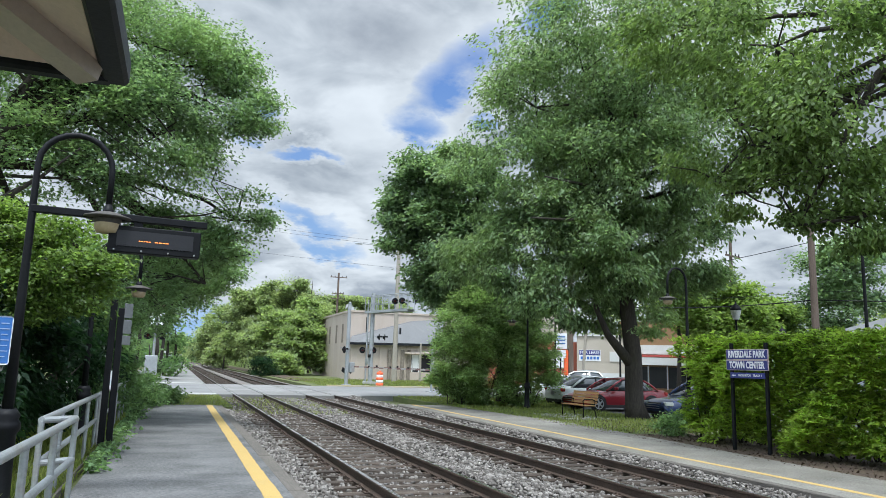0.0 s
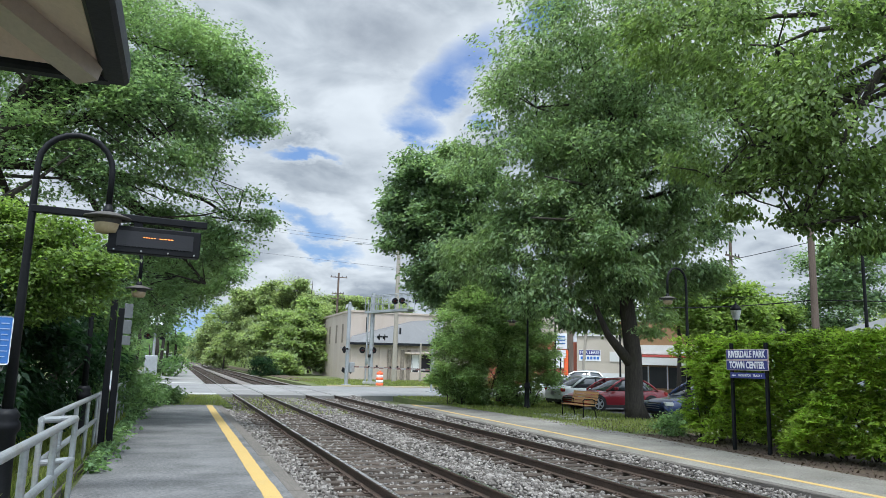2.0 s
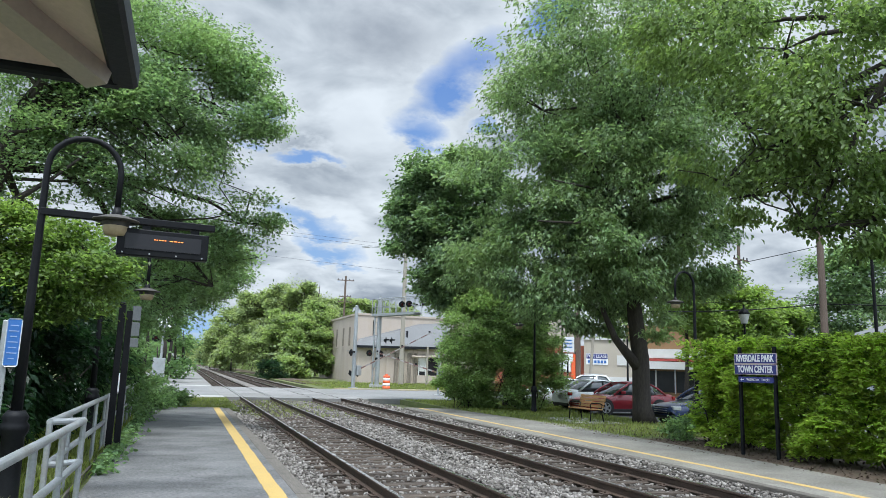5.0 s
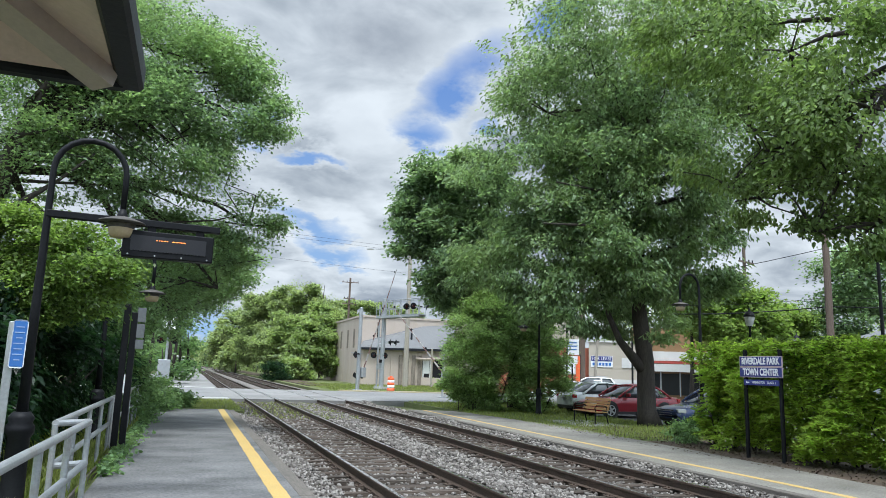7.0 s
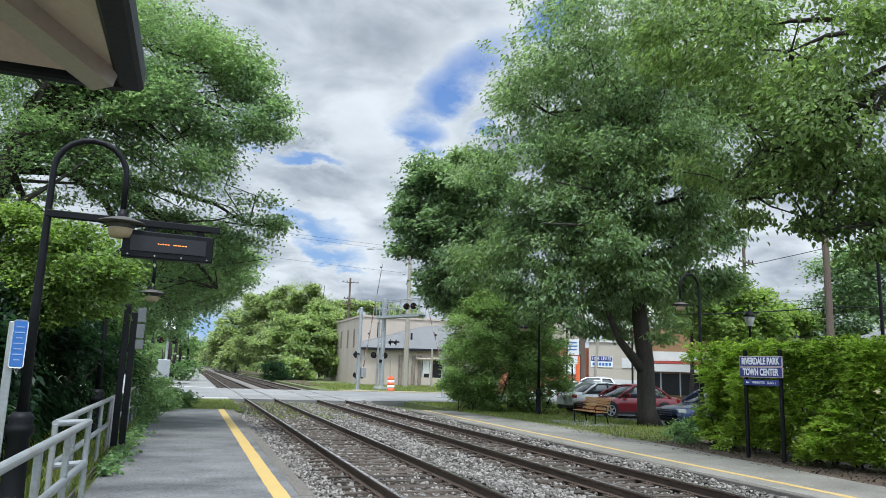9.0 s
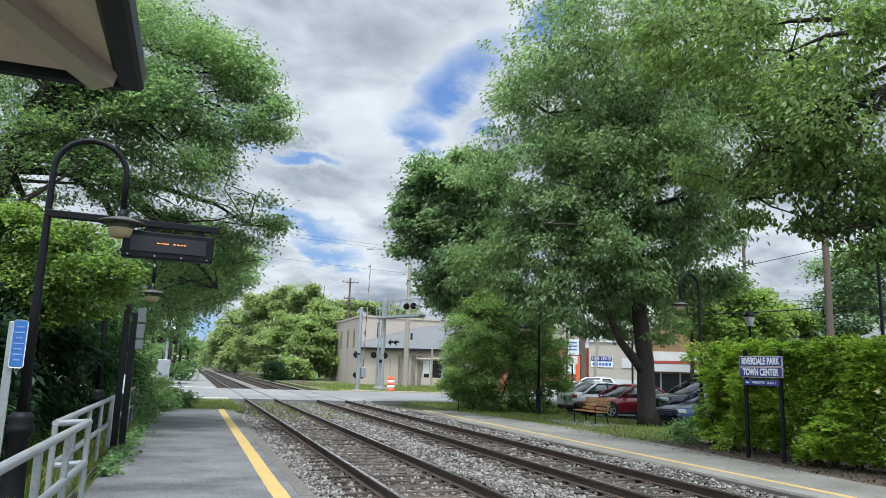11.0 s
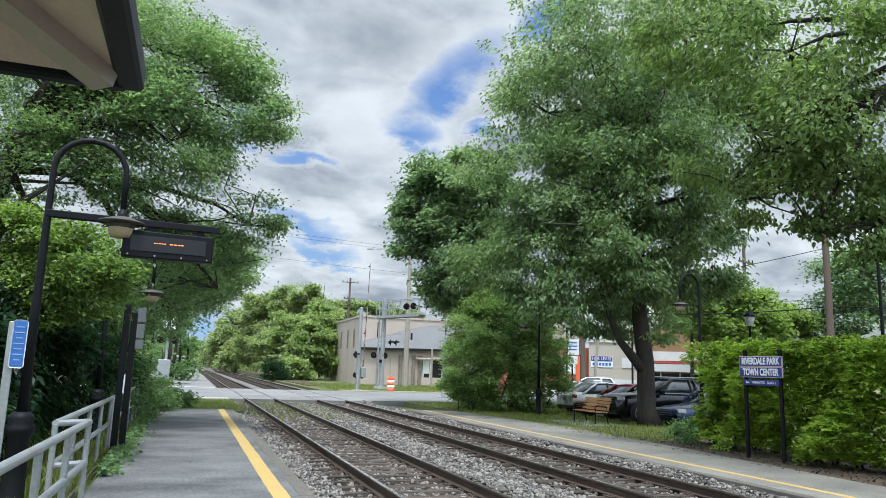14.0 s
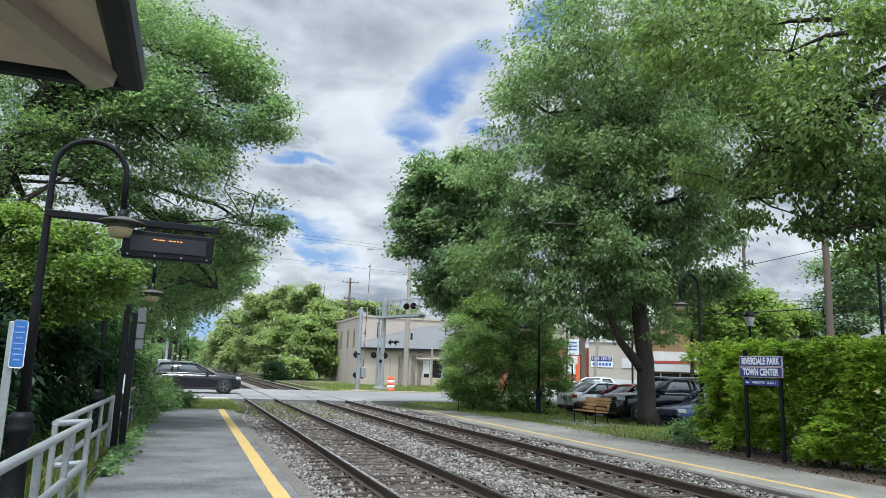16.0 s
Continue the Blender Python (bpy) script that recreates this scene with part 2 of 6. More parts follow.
def crown_points(lobes, clumps, per, spread, rng, shell=0.55, squash=0.85):
    """Clumps of leaves spread through and mostly near the skin of the lobes."""
    lob = np.array(lobes)
    vol = lob[:, 3] ** 1.7
    # boughs on each lobe; each bough is a drooping pad of sprays
    boughs = max(8, clumps // 16)
    bi = rng.choice(len(lob), boughs, p=vol / vol.sum())
    bu = rng.normal(0, 1, (boughs, 3))
    bu[:, 2] += 0.25
    bu /= np.linalg.norm(bu, axis=1)[:, None]
    br = shell + (1 - shell) * rng.random(boughs) ** 0.6
    bc = lob[bi, :3] + bu * br[:, None] * lob[bi, 3:4] * np.array([1, 1, squash])
    bs = lob[bi, 3] * rng.uniform(0.26, 0.46, boughs)
    k = rng.integers(0, boughs, clumps)
    th, rr = rng.uniform(0, 2 * math.pi, clumps), np.sqrt(rng.random(clumps))
    flat = np.stack([np.cos(th), np.sin(th), np.zeros(clumps)], -1)
    c = bc[k] + flat * (rr * bs[k])[:, None] + bu[k] * (0.3 * bs[k] * rng.random(clumps))[:, None]
    c[:, 2] += bs[k] * (0.10 - 0.30 * rr ** 2 + rng.normal(0, 0.30, clumps))
    u = 0.7 * flat * rr[:, None] + 0.6 * bu[k]
    pts = np.repeat(c, per, 0) + rng.normal(0, 1, (clumps * per, 3)) * spread * np.array([1, 1, 0.42])
    out = np.repeat(u, per, 0) + rng.normal(0, 0.3, (clumps * per, 3))
    return c, pts, out


def branchwork(bm, root, targets, r0, rng, seg=6):
    """Limbs from a root point to the targets, bending upward first."""
    root = Vector(root)
    for t in targets:
        t = Vector(t)
        mid = root.lerp(t, 0.45) + Vector((rng.normal(0, 0.3), rng.normal(0, 0.3), 0.10 * (t - root).length))
        q = root.lerp(t, 0.75) + Vector((rng.normal(0, 0.3), rng.normal(0, 0.3), 0.06 * (t - root).length))
        tube(bm, [root, mid, q, t], [r0, r0 * 0.62, r0 * 0.36, r0 * 0.1], seg)


def tree(name, label, foot, trunk, r, lobes, clumps, per, spread, size, material, seed, limbs=9, group="", shell=0.55, droop=0.35, wide=0.62, category="tree", twigs=True, forks=(), simple=True):
    rng = np.random.default_rng(seed)
    t = thing(name, label, category, group=group)
    bm = B()
    k = len(trunk)
    for f in forks:
        fb = B()
        fr = r * (0.62 if len(f) > 3 and r > 0.36 else 0.30 if r > 0.36 or len(f) > 3 else 0.12)
        tube(fb, f, [fr] + [fr * 0.8 * (1 - 0.75 * i / (len(f) - 1)) for i in range(1, len(f))], 10)
        part("limb", fb, M_BARK, t)
    tube(bm, trunk, [r * (1.35 if i == 0 else 1 - 0.45 * i / (k - 1)) for i in range(k)], 14)
    part("trunk", bm, M_BARK, t)
    c, pts, out = crown_points(lobes, clumps, per, spread, rng, shell)
    order = sorted(lobes, key=lambda q: -q[3])[:limbs]
    for q in order:
        bm = B()
        start = Vector(trunk[-1]).lerp(Vector(trunk[max(0, k - 2)]), rng.random() * 0.7)
        branchwork(bm, start, [q[:3]], r * 0.42, rng, 7)
        if twigs:
            near = c[np.argsort(np.linalg.norm(c - np.array(q[:3]), axis=1))[:: max(1, len(c) // 60)]][:7]
            branchwork(bm, q[:3], [tuple(p) for p in near], r * 0.09, rng, 4)
        part("limb", bm, M_BARK, t)
    leaves("crown", pts, out, size, material, t, rng, droop, wide, 0.5, simple)
    return t


# ---- sky backdrop: drifting clouds ----
def sky_material():
    m = bpy.data.materials.new("cloudy_sky")
    m.use_nodes = True
    n, l = m.node_tree.nodes, m.node_tree.links
    n.clear()
    tc = n.new("ShaderNodeTexCoord")
    nv = n.new("ShaderNodeVectorMath")
    nv.operation = "NORMALIZE"
    l.new(tc.outputs["Object"], nv.inputs[0])
    sep = n.new("ShaderNodeSeparateXYZ")
    l.new(nv.outputs[0], sep.inputs[0])

    def op(kind, a, b=None):
        x = n.new("ShaderNodeMath")
        x.operation = kind
        for i, v in ((0, a), (1, b)):
            if v is None:
                continue
            if isinstance(v, (int, float)):
                x.inputs[i].default_value = v
            else:
                l.new(v, x.inputs[i])
        return x.outputs[0]

    az = op("MULTIPLY", op("ARCTAN2", sep.outputs["X"], sep.outputs["Y"]), 180 / math.pi)
    el = op("MULTIPLY", op("ARCSINE", sep.outputs["Z"]), 180 / math.pi)
    # cloud layer seen in perspective
    den = op("ADD", sep.outputs["Z"], 0.30)
    cmb = n.new("ShaderNodeCombineXYZ")
    l.new(op("DIVIDE", sep.outputs["X"], den), cmb.inputs[0])
    l.new(op("DIVIDE", sep.outputs["Y"], den), cmb.inputs[1])
    co = cmb.outputs[0]
    n1 = noise_node(n, l, co, 3.6, 9.0, 0.58)
    n2 = noise_node(n, l, co, 1.7, 5.0, 0.55)
    n3 = noise_node(n, l, co, 7.0, 8.0, 0.6)
    wob = op("MULTIPLY", op("SUBTRACT", n1, 0.5), 7.0)
    wob2 = op("MULTIPLY", op("SUBTRACT", n3, 0.5), 6.0)

    def gap(a0, e0, a_r, e_r, lean):
        """A soft-edged opening in the clouds."""
        da = op("SUBTRACT", op("ADD", az, wob), a0)
        de = op("SUBTRACT", op("ADD", el, wob2), e0)
        c, s = math.cos(radians(lean)), math.sin(radians(lean))
        p = op("DIVIDE", op("ADD", op("MULTIPLY", da, c), op("MULTIPLY", de, s)), a_r)
        q = op("DIVIDE", op("SUBTRACT", op("MULTIPLY", de, c), op("MULTIPLY", da, s)), e_r)
        d2 = op("ADD", op("MULTIPLY", p, p), op("MULTIPLY", q, q))
        return op("SUBTRACT", 1.0, d2)

    gaps = [gap(19.6, 22.5, 5.8, 1.9, 40), gap(28.8, 28.5, 3.4, 1.4, 30), gap(16.9, 18.7, 2.4, 1.0, -15), gap(7.9, 11.3, 3.2, 0.95, -16),
            gap(9.6, 8.8, 3.0, 0.8, -22), gap(8.2, 16.5, 2.4, 0.55, 0), gap(3.2, 18.4, 2.6, 1.6, 20), gap(1.0, 2.6, 3.0, 1.6, 0), gap(22.5, 19.5, 1.6, 0.6, 10)]
    g = gaps[0]
    for other in gaps[1:]:
        g = op("MAXIMUM", g, other)
    blue = op("MULTIPLY", ramp(n, l, op("ADD", g, op("MULTIPLY", op("SUBTRACT", n3, 0.5), 3.2)), -0.45, 1.0), 0.96)
    rim = ramp(n, l, g, -3.5, 0.0)
    skyc = blend(n, l, ramp(n, l, el, 2, 30), (0.42, 0.62, 0.90), (0.09, 0.23, 0.66))
    puff = n.new("ShaderNodeTexNoise")
    puff.inputs["Scale"].default_value, puff.inputs["Detail"].default_value, puff.inputs["Roughness"].default_value, puff.inputs["Distortion"].default_value = 5.2, 10.0, 0.52, 0.5
    l.new(co, puff.inputs["Vector"])
    shade = op("ADD", op("MULTIPLY", ramp(n, l, n2, 0.40, 0.62), 0.55), op("MULTIPLY", ramp(n, l, puff.outputs["Fac"], 0.38, 0.64), 0.6))
    shade = op("MULTIPLY", shade, op("SUBTRACT", 1.0, op("MULTIPLY", rim, 0.55)))
    cloud = blend(n, l, shade, (0.95, 0.97, 1.0), (0.36, 0.40, 0.46))
    dx = op("DIVIDE", op("SUBTRACT", op("ADD", az, wob), 13.8), 7.0)
    dy = op("DIVIDE", op("SUBTRACT", op("ADD", el, wob2), 26.2), 3.6)
    heavy = op("MAXIMUM", op("SUBTRACT", 1.0, op("ADD", op("MULTIPLY", dx, dx), op("MULTIPLY", dy, dy))), 0.0)
    cloud = blend(n, l, op("MULTIPLY", op("MULTIPLY", heavy, 0.8), ramp(n, l, n1, 0.2, 0.6)), cloud, (0.34, 0.37, 0.43))
    col = blend(n, l, blue, cloud, skyc)
    em = n.new("ShaderNodeEmission")
    em.inputs["Strength"].default_value = 0.585
    l.new(col, em.inputs["Color"])
    out = n.new("ShaderNodeOutputMaterial")
    l.new(em.outputs[0], out.inputs["Surface"])
    return m


def sky_sheet():
    bm = B()
    grid = []
    for j in range(13):
        e = radians(-3 + 68 * j / 12)
        grid.append([bm.verts.new((3600 * math.cos(e) * math.sin(radians(a)), 3600 * math.cos(e) * math.cos(radians(a)), 3600 * math.sin(e))) for a in range(-60, 101, 8)])
    for r0, r1 in zip(grid, grid[1:]):
        for k in range(len(r0) - 1):
            bm.faces.new((r0[k], r1[k], r1[k + 1], r0[k + 1])).smooth = True
    ob = part("backdrop", bm, sky_material())
    return tagged(ob, "cloudy sky with grey and white clouds and blue gaps", "sky", kind="structure")


SKY = sky_sheet()

# ---- ground, platforms, tracks ----
RAIL_Z, TIE_Z, BED_Z = -0.05, -0.215, -0.30
ROAD_N, ROAD_F = 38.2, 52.6
GRADE = -0.06
TRACKS = (3.63, 7.30)
GAUGE = 0.7525


def slab(name, outline, z0, z1, material, label, category, kind="structure"):
    return tagged(part(name, prism(B(), outline, z0, z1), material), label, category, kind=kind)


def rect(x0, y0, x1, y1):
    return [(x0, y0), (x1, y0), (x1, y1), (x0, y1)]


slab("ground", rect(-2500, -2500, 2500, 3400), -1.2, BED_Z - 0.04, M_GRASS_G, "grassy open ground reaching the horizon", "ground")
slab("trackbed", rect(1.6, -40, 9.4, ROAD_N), BED_Z - 0.2, BED_Z, M_BALLASTBED, "grey stone ballast bed under both tracks", "ballast")
slab("trackbed", rect(1.6, ROAD_F, 9.6, 420), BED_Z - 0.2, BED_Z, M_BALLASTBED, "grey stone ballast bed beyond the crossing", "ballast")
slab("platform", rect(-1.08, -12, 1.50, 27.9), -0.5, 0.0, M_ASPHALT, "worn grey asphalt station platform", "platform")
slab("platform", [(9.12, -12), (11.35, -12), (11.35, 10), (11.75, 15), (12.1, 21.5), (11.0, 29.5), (9.12, 30.2)], -0.5, -0.04, M_ASPHALT2, "pale asphalt platform across the tracks", "platform")
slab("bank", rect(-40, -30, -1.08, ROAD_N - 2), -0.6, -0.08, M_GRASS_G, "grassy bank beside the platform", "grass")
slab("bank", rect(11.3, 30, 60, ROAD_N), -0.6, -0.075, M_GRASS_G, "mown grass by the crossing", "grass")
slab("bank", [(11.2, -30), (17.2, -30), (17.2, 31), (11.2, 31)], -0.6, -0.09, M_GRASS_G, "grass strip behind the platform", "grass")
slab("bank", rect(-1.08, 27.9, 2.1, ROAD_N - 1.0), -0.6, -0.07, M_GRASS_G, "grass strip at the platform end", "grass")
slab("bank", rect(9.6, ROAD_F, 90, 420), -0.6, -0.075, M_GRASS_G, "grass beyond the road", "grass")
slab("road", rect(-140, ROAD_N, 90, ROAD_F), -0.6, GRADE, M_ROAD, "sun-bleached asphalt road over the level crossing", "road")
slab("pavement", rect(-20, ROAD_N - 1.5, 2.0, ROAD_N), -0.6, -0.02, M_CONC, "pale concrete pavement along the road", "pavement")
slab("pavement", rect(-20, ROAD_F, 1.9, ROAD_F + 1.4), -0.6, -0.02, M_CONC, "pale concrete pavement across the road", "pavement")
slab("parking_lot", rect(17.2, -20, 44, ROAD_N - 1), -0.6, -0.1, M_LOT, "dark asphalt parking lot", "parking lot")
slab("lane", rect(-4.5, ROAD_F + 1.4, 2.0, 300), -0.6, -0.05, M_GRAVEL, "pale gravel lane beside the tracks", "lane")
slab("mulch_bed", rect(11.55, 2, 16, 17.2), -0.5, -0.07, M_MULCH, "brown leaf mulch under the hedge", "mulch")
slab("bench_pad", rect(13.1, 22.3, 15.0, 25.2), -0.5, -0.06, M_CONC, "concrete pad under the bench", "pad")


def line(x0, x1, z, name="platform_line"):
    bm = B()
    y = -12.0
    end = 27.9 if x0 < 5 else 29.8
    rng = random.Random(int(x0 * 10))
    while y < end:
        y1 = min(end, y + 0.5)
        j0, j1 = rng.uniform(-0.008, 0.008), rng.uniform(-0.008, 0.008)
        prism(bm, [(x0 + j0, y), (x1 + j1, y), (x1 + j0, y1), (x0 + j1, y1)], z - 0.01, z + 0.004)
        y = y1
    tagged(part(name, bm, M_YELLOW), "worn yellow warning line on the platform edge", "line", kind="structure")


line(1.15, 1.37, 0.0)
line(9.62, 9.78, -0.04)
for i in range(11):
    y0 = -12 + i * 3.63
    edge = part("edge_timber", box(B(), (1.62 + 0.01 * math.sin(i * 2.1), y0 + 1.81, -0.17), (0.22, 3.6, 0.30), 0.25 * math.sin(i * 3.3), 0.012), M_TIMBER)
    tagged(edge, "weathered timber edging of the platform", "timber", "platform edging")
for i in range(11):
    y0 = -12 + i * 3.8
    edge = part("edge_timber", box(B(), (9.06, y0 + 1.9, -0.18), (0.14, 3.78, 0.27), 0.1 * math.sin(i * 3.3), 0.012), M_TIMBER)
    tagged(edge, "weathered timber edging of the platform", "timber", "platform edging")


def rail(x, y0, y1):
    prof = [(-0.07, 0), (0.07, 0), (0.07, 0.012), (0.012, 0.03), (0.012, 0.115), (0.036, 0.127), (0.036, 0.15), (0.03, 0.16), (-0.03, 0.16), (-0.036, 0.15), (-0.036, 0.127), (-0.012, 0.115), (-0.012, 0.03), (-0.07, 0.012)]
    base = RAIL_Z - 0.16
    t = thing("rail", "steel rail with a rusty web and bright head", "rail", group="rails of the two tracks")
    bm = B()
    a = [bm.verts.new((x + u, y0, base + w)) for u, w in prof]
    b = [bm.verts.new((x + u, y1, base + w)) for u, w in prof]
    for k in range(len(prof)):
        if k == 7:
            continue
        bm.faces.new((a[k], a[(k + 1) % len(prof)], b[(k + 1) % len(prof)], b[k]))
    bm.faces.new(a[::-1])
    bm.faces.new(b)
    part("rail_body", bm, M_RAIL, t)
    bm = B()
    box(bm, (x, (y0 + y1) / 2, RAIL_Z), (0.056, y1 - y0, 0.006))
    part("rail_head", bm, M_RAILTOP, t, "polished running surface")
    return t


for tx in TRACKS:
    for s in (-GAUGE, GAUGE):
        rail(tx + s, -30, 420)

TIE_MESH = {}


def tie_mesh(k):
    if k not in TIE_MESH:
        rng = random.Random(k)
        bm = box(B(), (0, 0, -0.09), (2.55, 0.225, 0.18), 0, 0.015)
        for v in bm.verts:
            v.co += Vector((rng.uniform(-0.03, 0.03), rng.uniform(-0.012, 0.012), rng.uniform(-0.012, 0.006)))
        me = bpy.data.meshes.new("tie")
        bm.to_mesh(me)
        bm.free()
        me.materials.append(M_TIE)
        TIE_MESH[k] = me
    return TIE_MESH[k]


PLATE = bpy.data.meshes.new("tie_plate")
_b = box(B(), (0, 0, 0), (0.30, 0.18, 0.016), 0, 0.004)
for sx in (-0.105, 0.105):
    for sy in (-0.05, 0.05):
        box(_b, (sx, sy, 0.018), (0.022, 0.022, 0.03))
_b.to_mesh(PLATE)
_b.free()
PLATE.materials.append(M_RAIL)


def ties():
    rng = random.Random(5)
    for ti, tx in enumerate(TRACKS):
        track = thing("track", "wooden ties with steel tie plates set in ballast", "railway track", group="tracks", kind="structure")
        y = -10.0
        while y < ROAD_N - 0.4:
            m = pose(tx + rng.uniform(-0.04, 0.04), y, TIE_Z, 0, 0, rng.uniform(-1.2, 1.2))
            ob = share("tie", tie_mesh(rng.randrange(6)), track, m)
            for s in (-GAUGE, GAUGE):
                share("tie_plate", PLATE, ob, pose(s, 0, 0.005))
            y += 0.53 + rng.uniform(-0.03, 0.03)
        far = B()
        y = ROAD_F + 0.5
        while y < 190:
            box(far, (tx, y, TIE_Z - 0.06), (2.55, 0.23, 0.16), rng.uniform(-1, 1))
            y += 0.55
        tagged(part("far_ties", far, M_TIE, track), kind="stuff")


ties()


def stones():
    """Loose ballast: crushed stones between and beside the rails."""
    rng = np.random.default_rng(3)
    bv = np.array([(x, y, z) for x in (-0.75, 0.75) for y in (-0.75, 0.75) for z in (-0.6, 0.6)])
    bf = np.array([(0, 1, 3, 2), (4, 6, 7, 5), (0, 4, 5, 1), (2, 3, 7, 6), (0, 2, 6, 4), (1, 5, 7, 3)])
    n = 46000
    y = np.where(rng.random(n * 3) < 0.06, rng.uniform(-9, 4.5, n * 3), 4.5 + 34 * rng.random(n * 3) ** 1.7)
    x = rng.uniform(1.72, 9.0, n * 3)
    u = np.minimum(abs(x - TRACKS[0]), abs(x - TRACKS[1]))
    keep = (abs(u - GAUGE) > 0.09) & ((u > 1.25) | (rng.random(n * 3) < 0.5))
    x, y, u = x[keep][:n], y[keep][:n], u[keep][:n]
    n = len(x)
    s = rng.uniform(0.018, 0.040, n) * np.clip(0.8 + y / 45, 0.8, 1.5)
    z = np.where(u > 1.25, BED_Z + 0.06 + 0.03 * np.sin(x * 3 + y), TIE_Z - 0.05) + rng.uniform(-0.02, 0.02, n)
    z += np.clip((x - 8.35) / 0.6, 0, 1) * 0.13 + np.clip((2.15 - x) / 0.4, 0, 1) * 0.07
    sc = rng.uniform(0.6, 1.25, (n, 1, 3)) * s[:, None, None]
    v = (bv[None] + rng.normal(0, 0.24, (n, len(bv), 3))) * sc
    tip = rng.normal(0, 0.6, n)
    c, q = np.cos(tip)[:, None], np.sin(tip)[:, None]
    v = np.stack([v[..., 0], v[..., 1] * c - v[..., 2] * q, v[..., 1] * q + v[..., 2] * c], -1)
    a = rng.uniform(0, 6.28, n)
    c, q = np.cos(a)[:, None], np.sin(a)[:, None]
    v = np.stack([v[..., 0] * c - v[..., 1] * q, v[..., 0] * q + v[..., 1] * c, v[..., 2]], -1) + np.stack([x, y, z], -1)[:, None]
    f = (bf[None] + (np.arange(n) * len(bv))[:, None, None]).reshape(-1, 4)
    ob = quads("ballast", v.reshape(-1, 3), f, M_BALLAST)
    tagged(ob, "crushed grey and brown ballast stones", "ballast", kind="stuff")


def ballast_mat():
    m, n, l, p = nodes_of("ballast_stones")
    g = n.new("ShaderNodeNewGeometry")
    cr = n.new("ShaderNodeValToRGB")
    cr.color_ramp.elements[0].color = (0.045, 0.041, 0.038, 1)
    cr.color_ramp.elements[1].color = (0.38, 0.36, 0.335, 1)
    e = cr.color_ramp.elements.new(0.45)
    e.color = (0.13, 0.122, 0.114, 1)
    l.new(g.outputs["Random Per Island"], cr.inputs[0])
    tc = n.new("ShaderNodeTexCoord")
    k = noise_node(n, l, tc.outputs["Object"], 60, 4)
    l.new(blend(n, l, ramp(n, l, k, 0.35, 0.9), cr.outputs[0], (0.15, 0.125, 0.105)), p.inputs["Base Color"])
    p.inputs["Roughness"].default_value = 0.9
    return m


M_BALLAST = ballast_mat()
stones()

slab("ballast_shoulder", [(8.5, -30), (9.0, -30), (9.0, ROAD_N), (8.5, ROAD_N)], -0.5, -0.19, M_BALLASTBED, "ballast shoulder against the platform edge", "ballast")

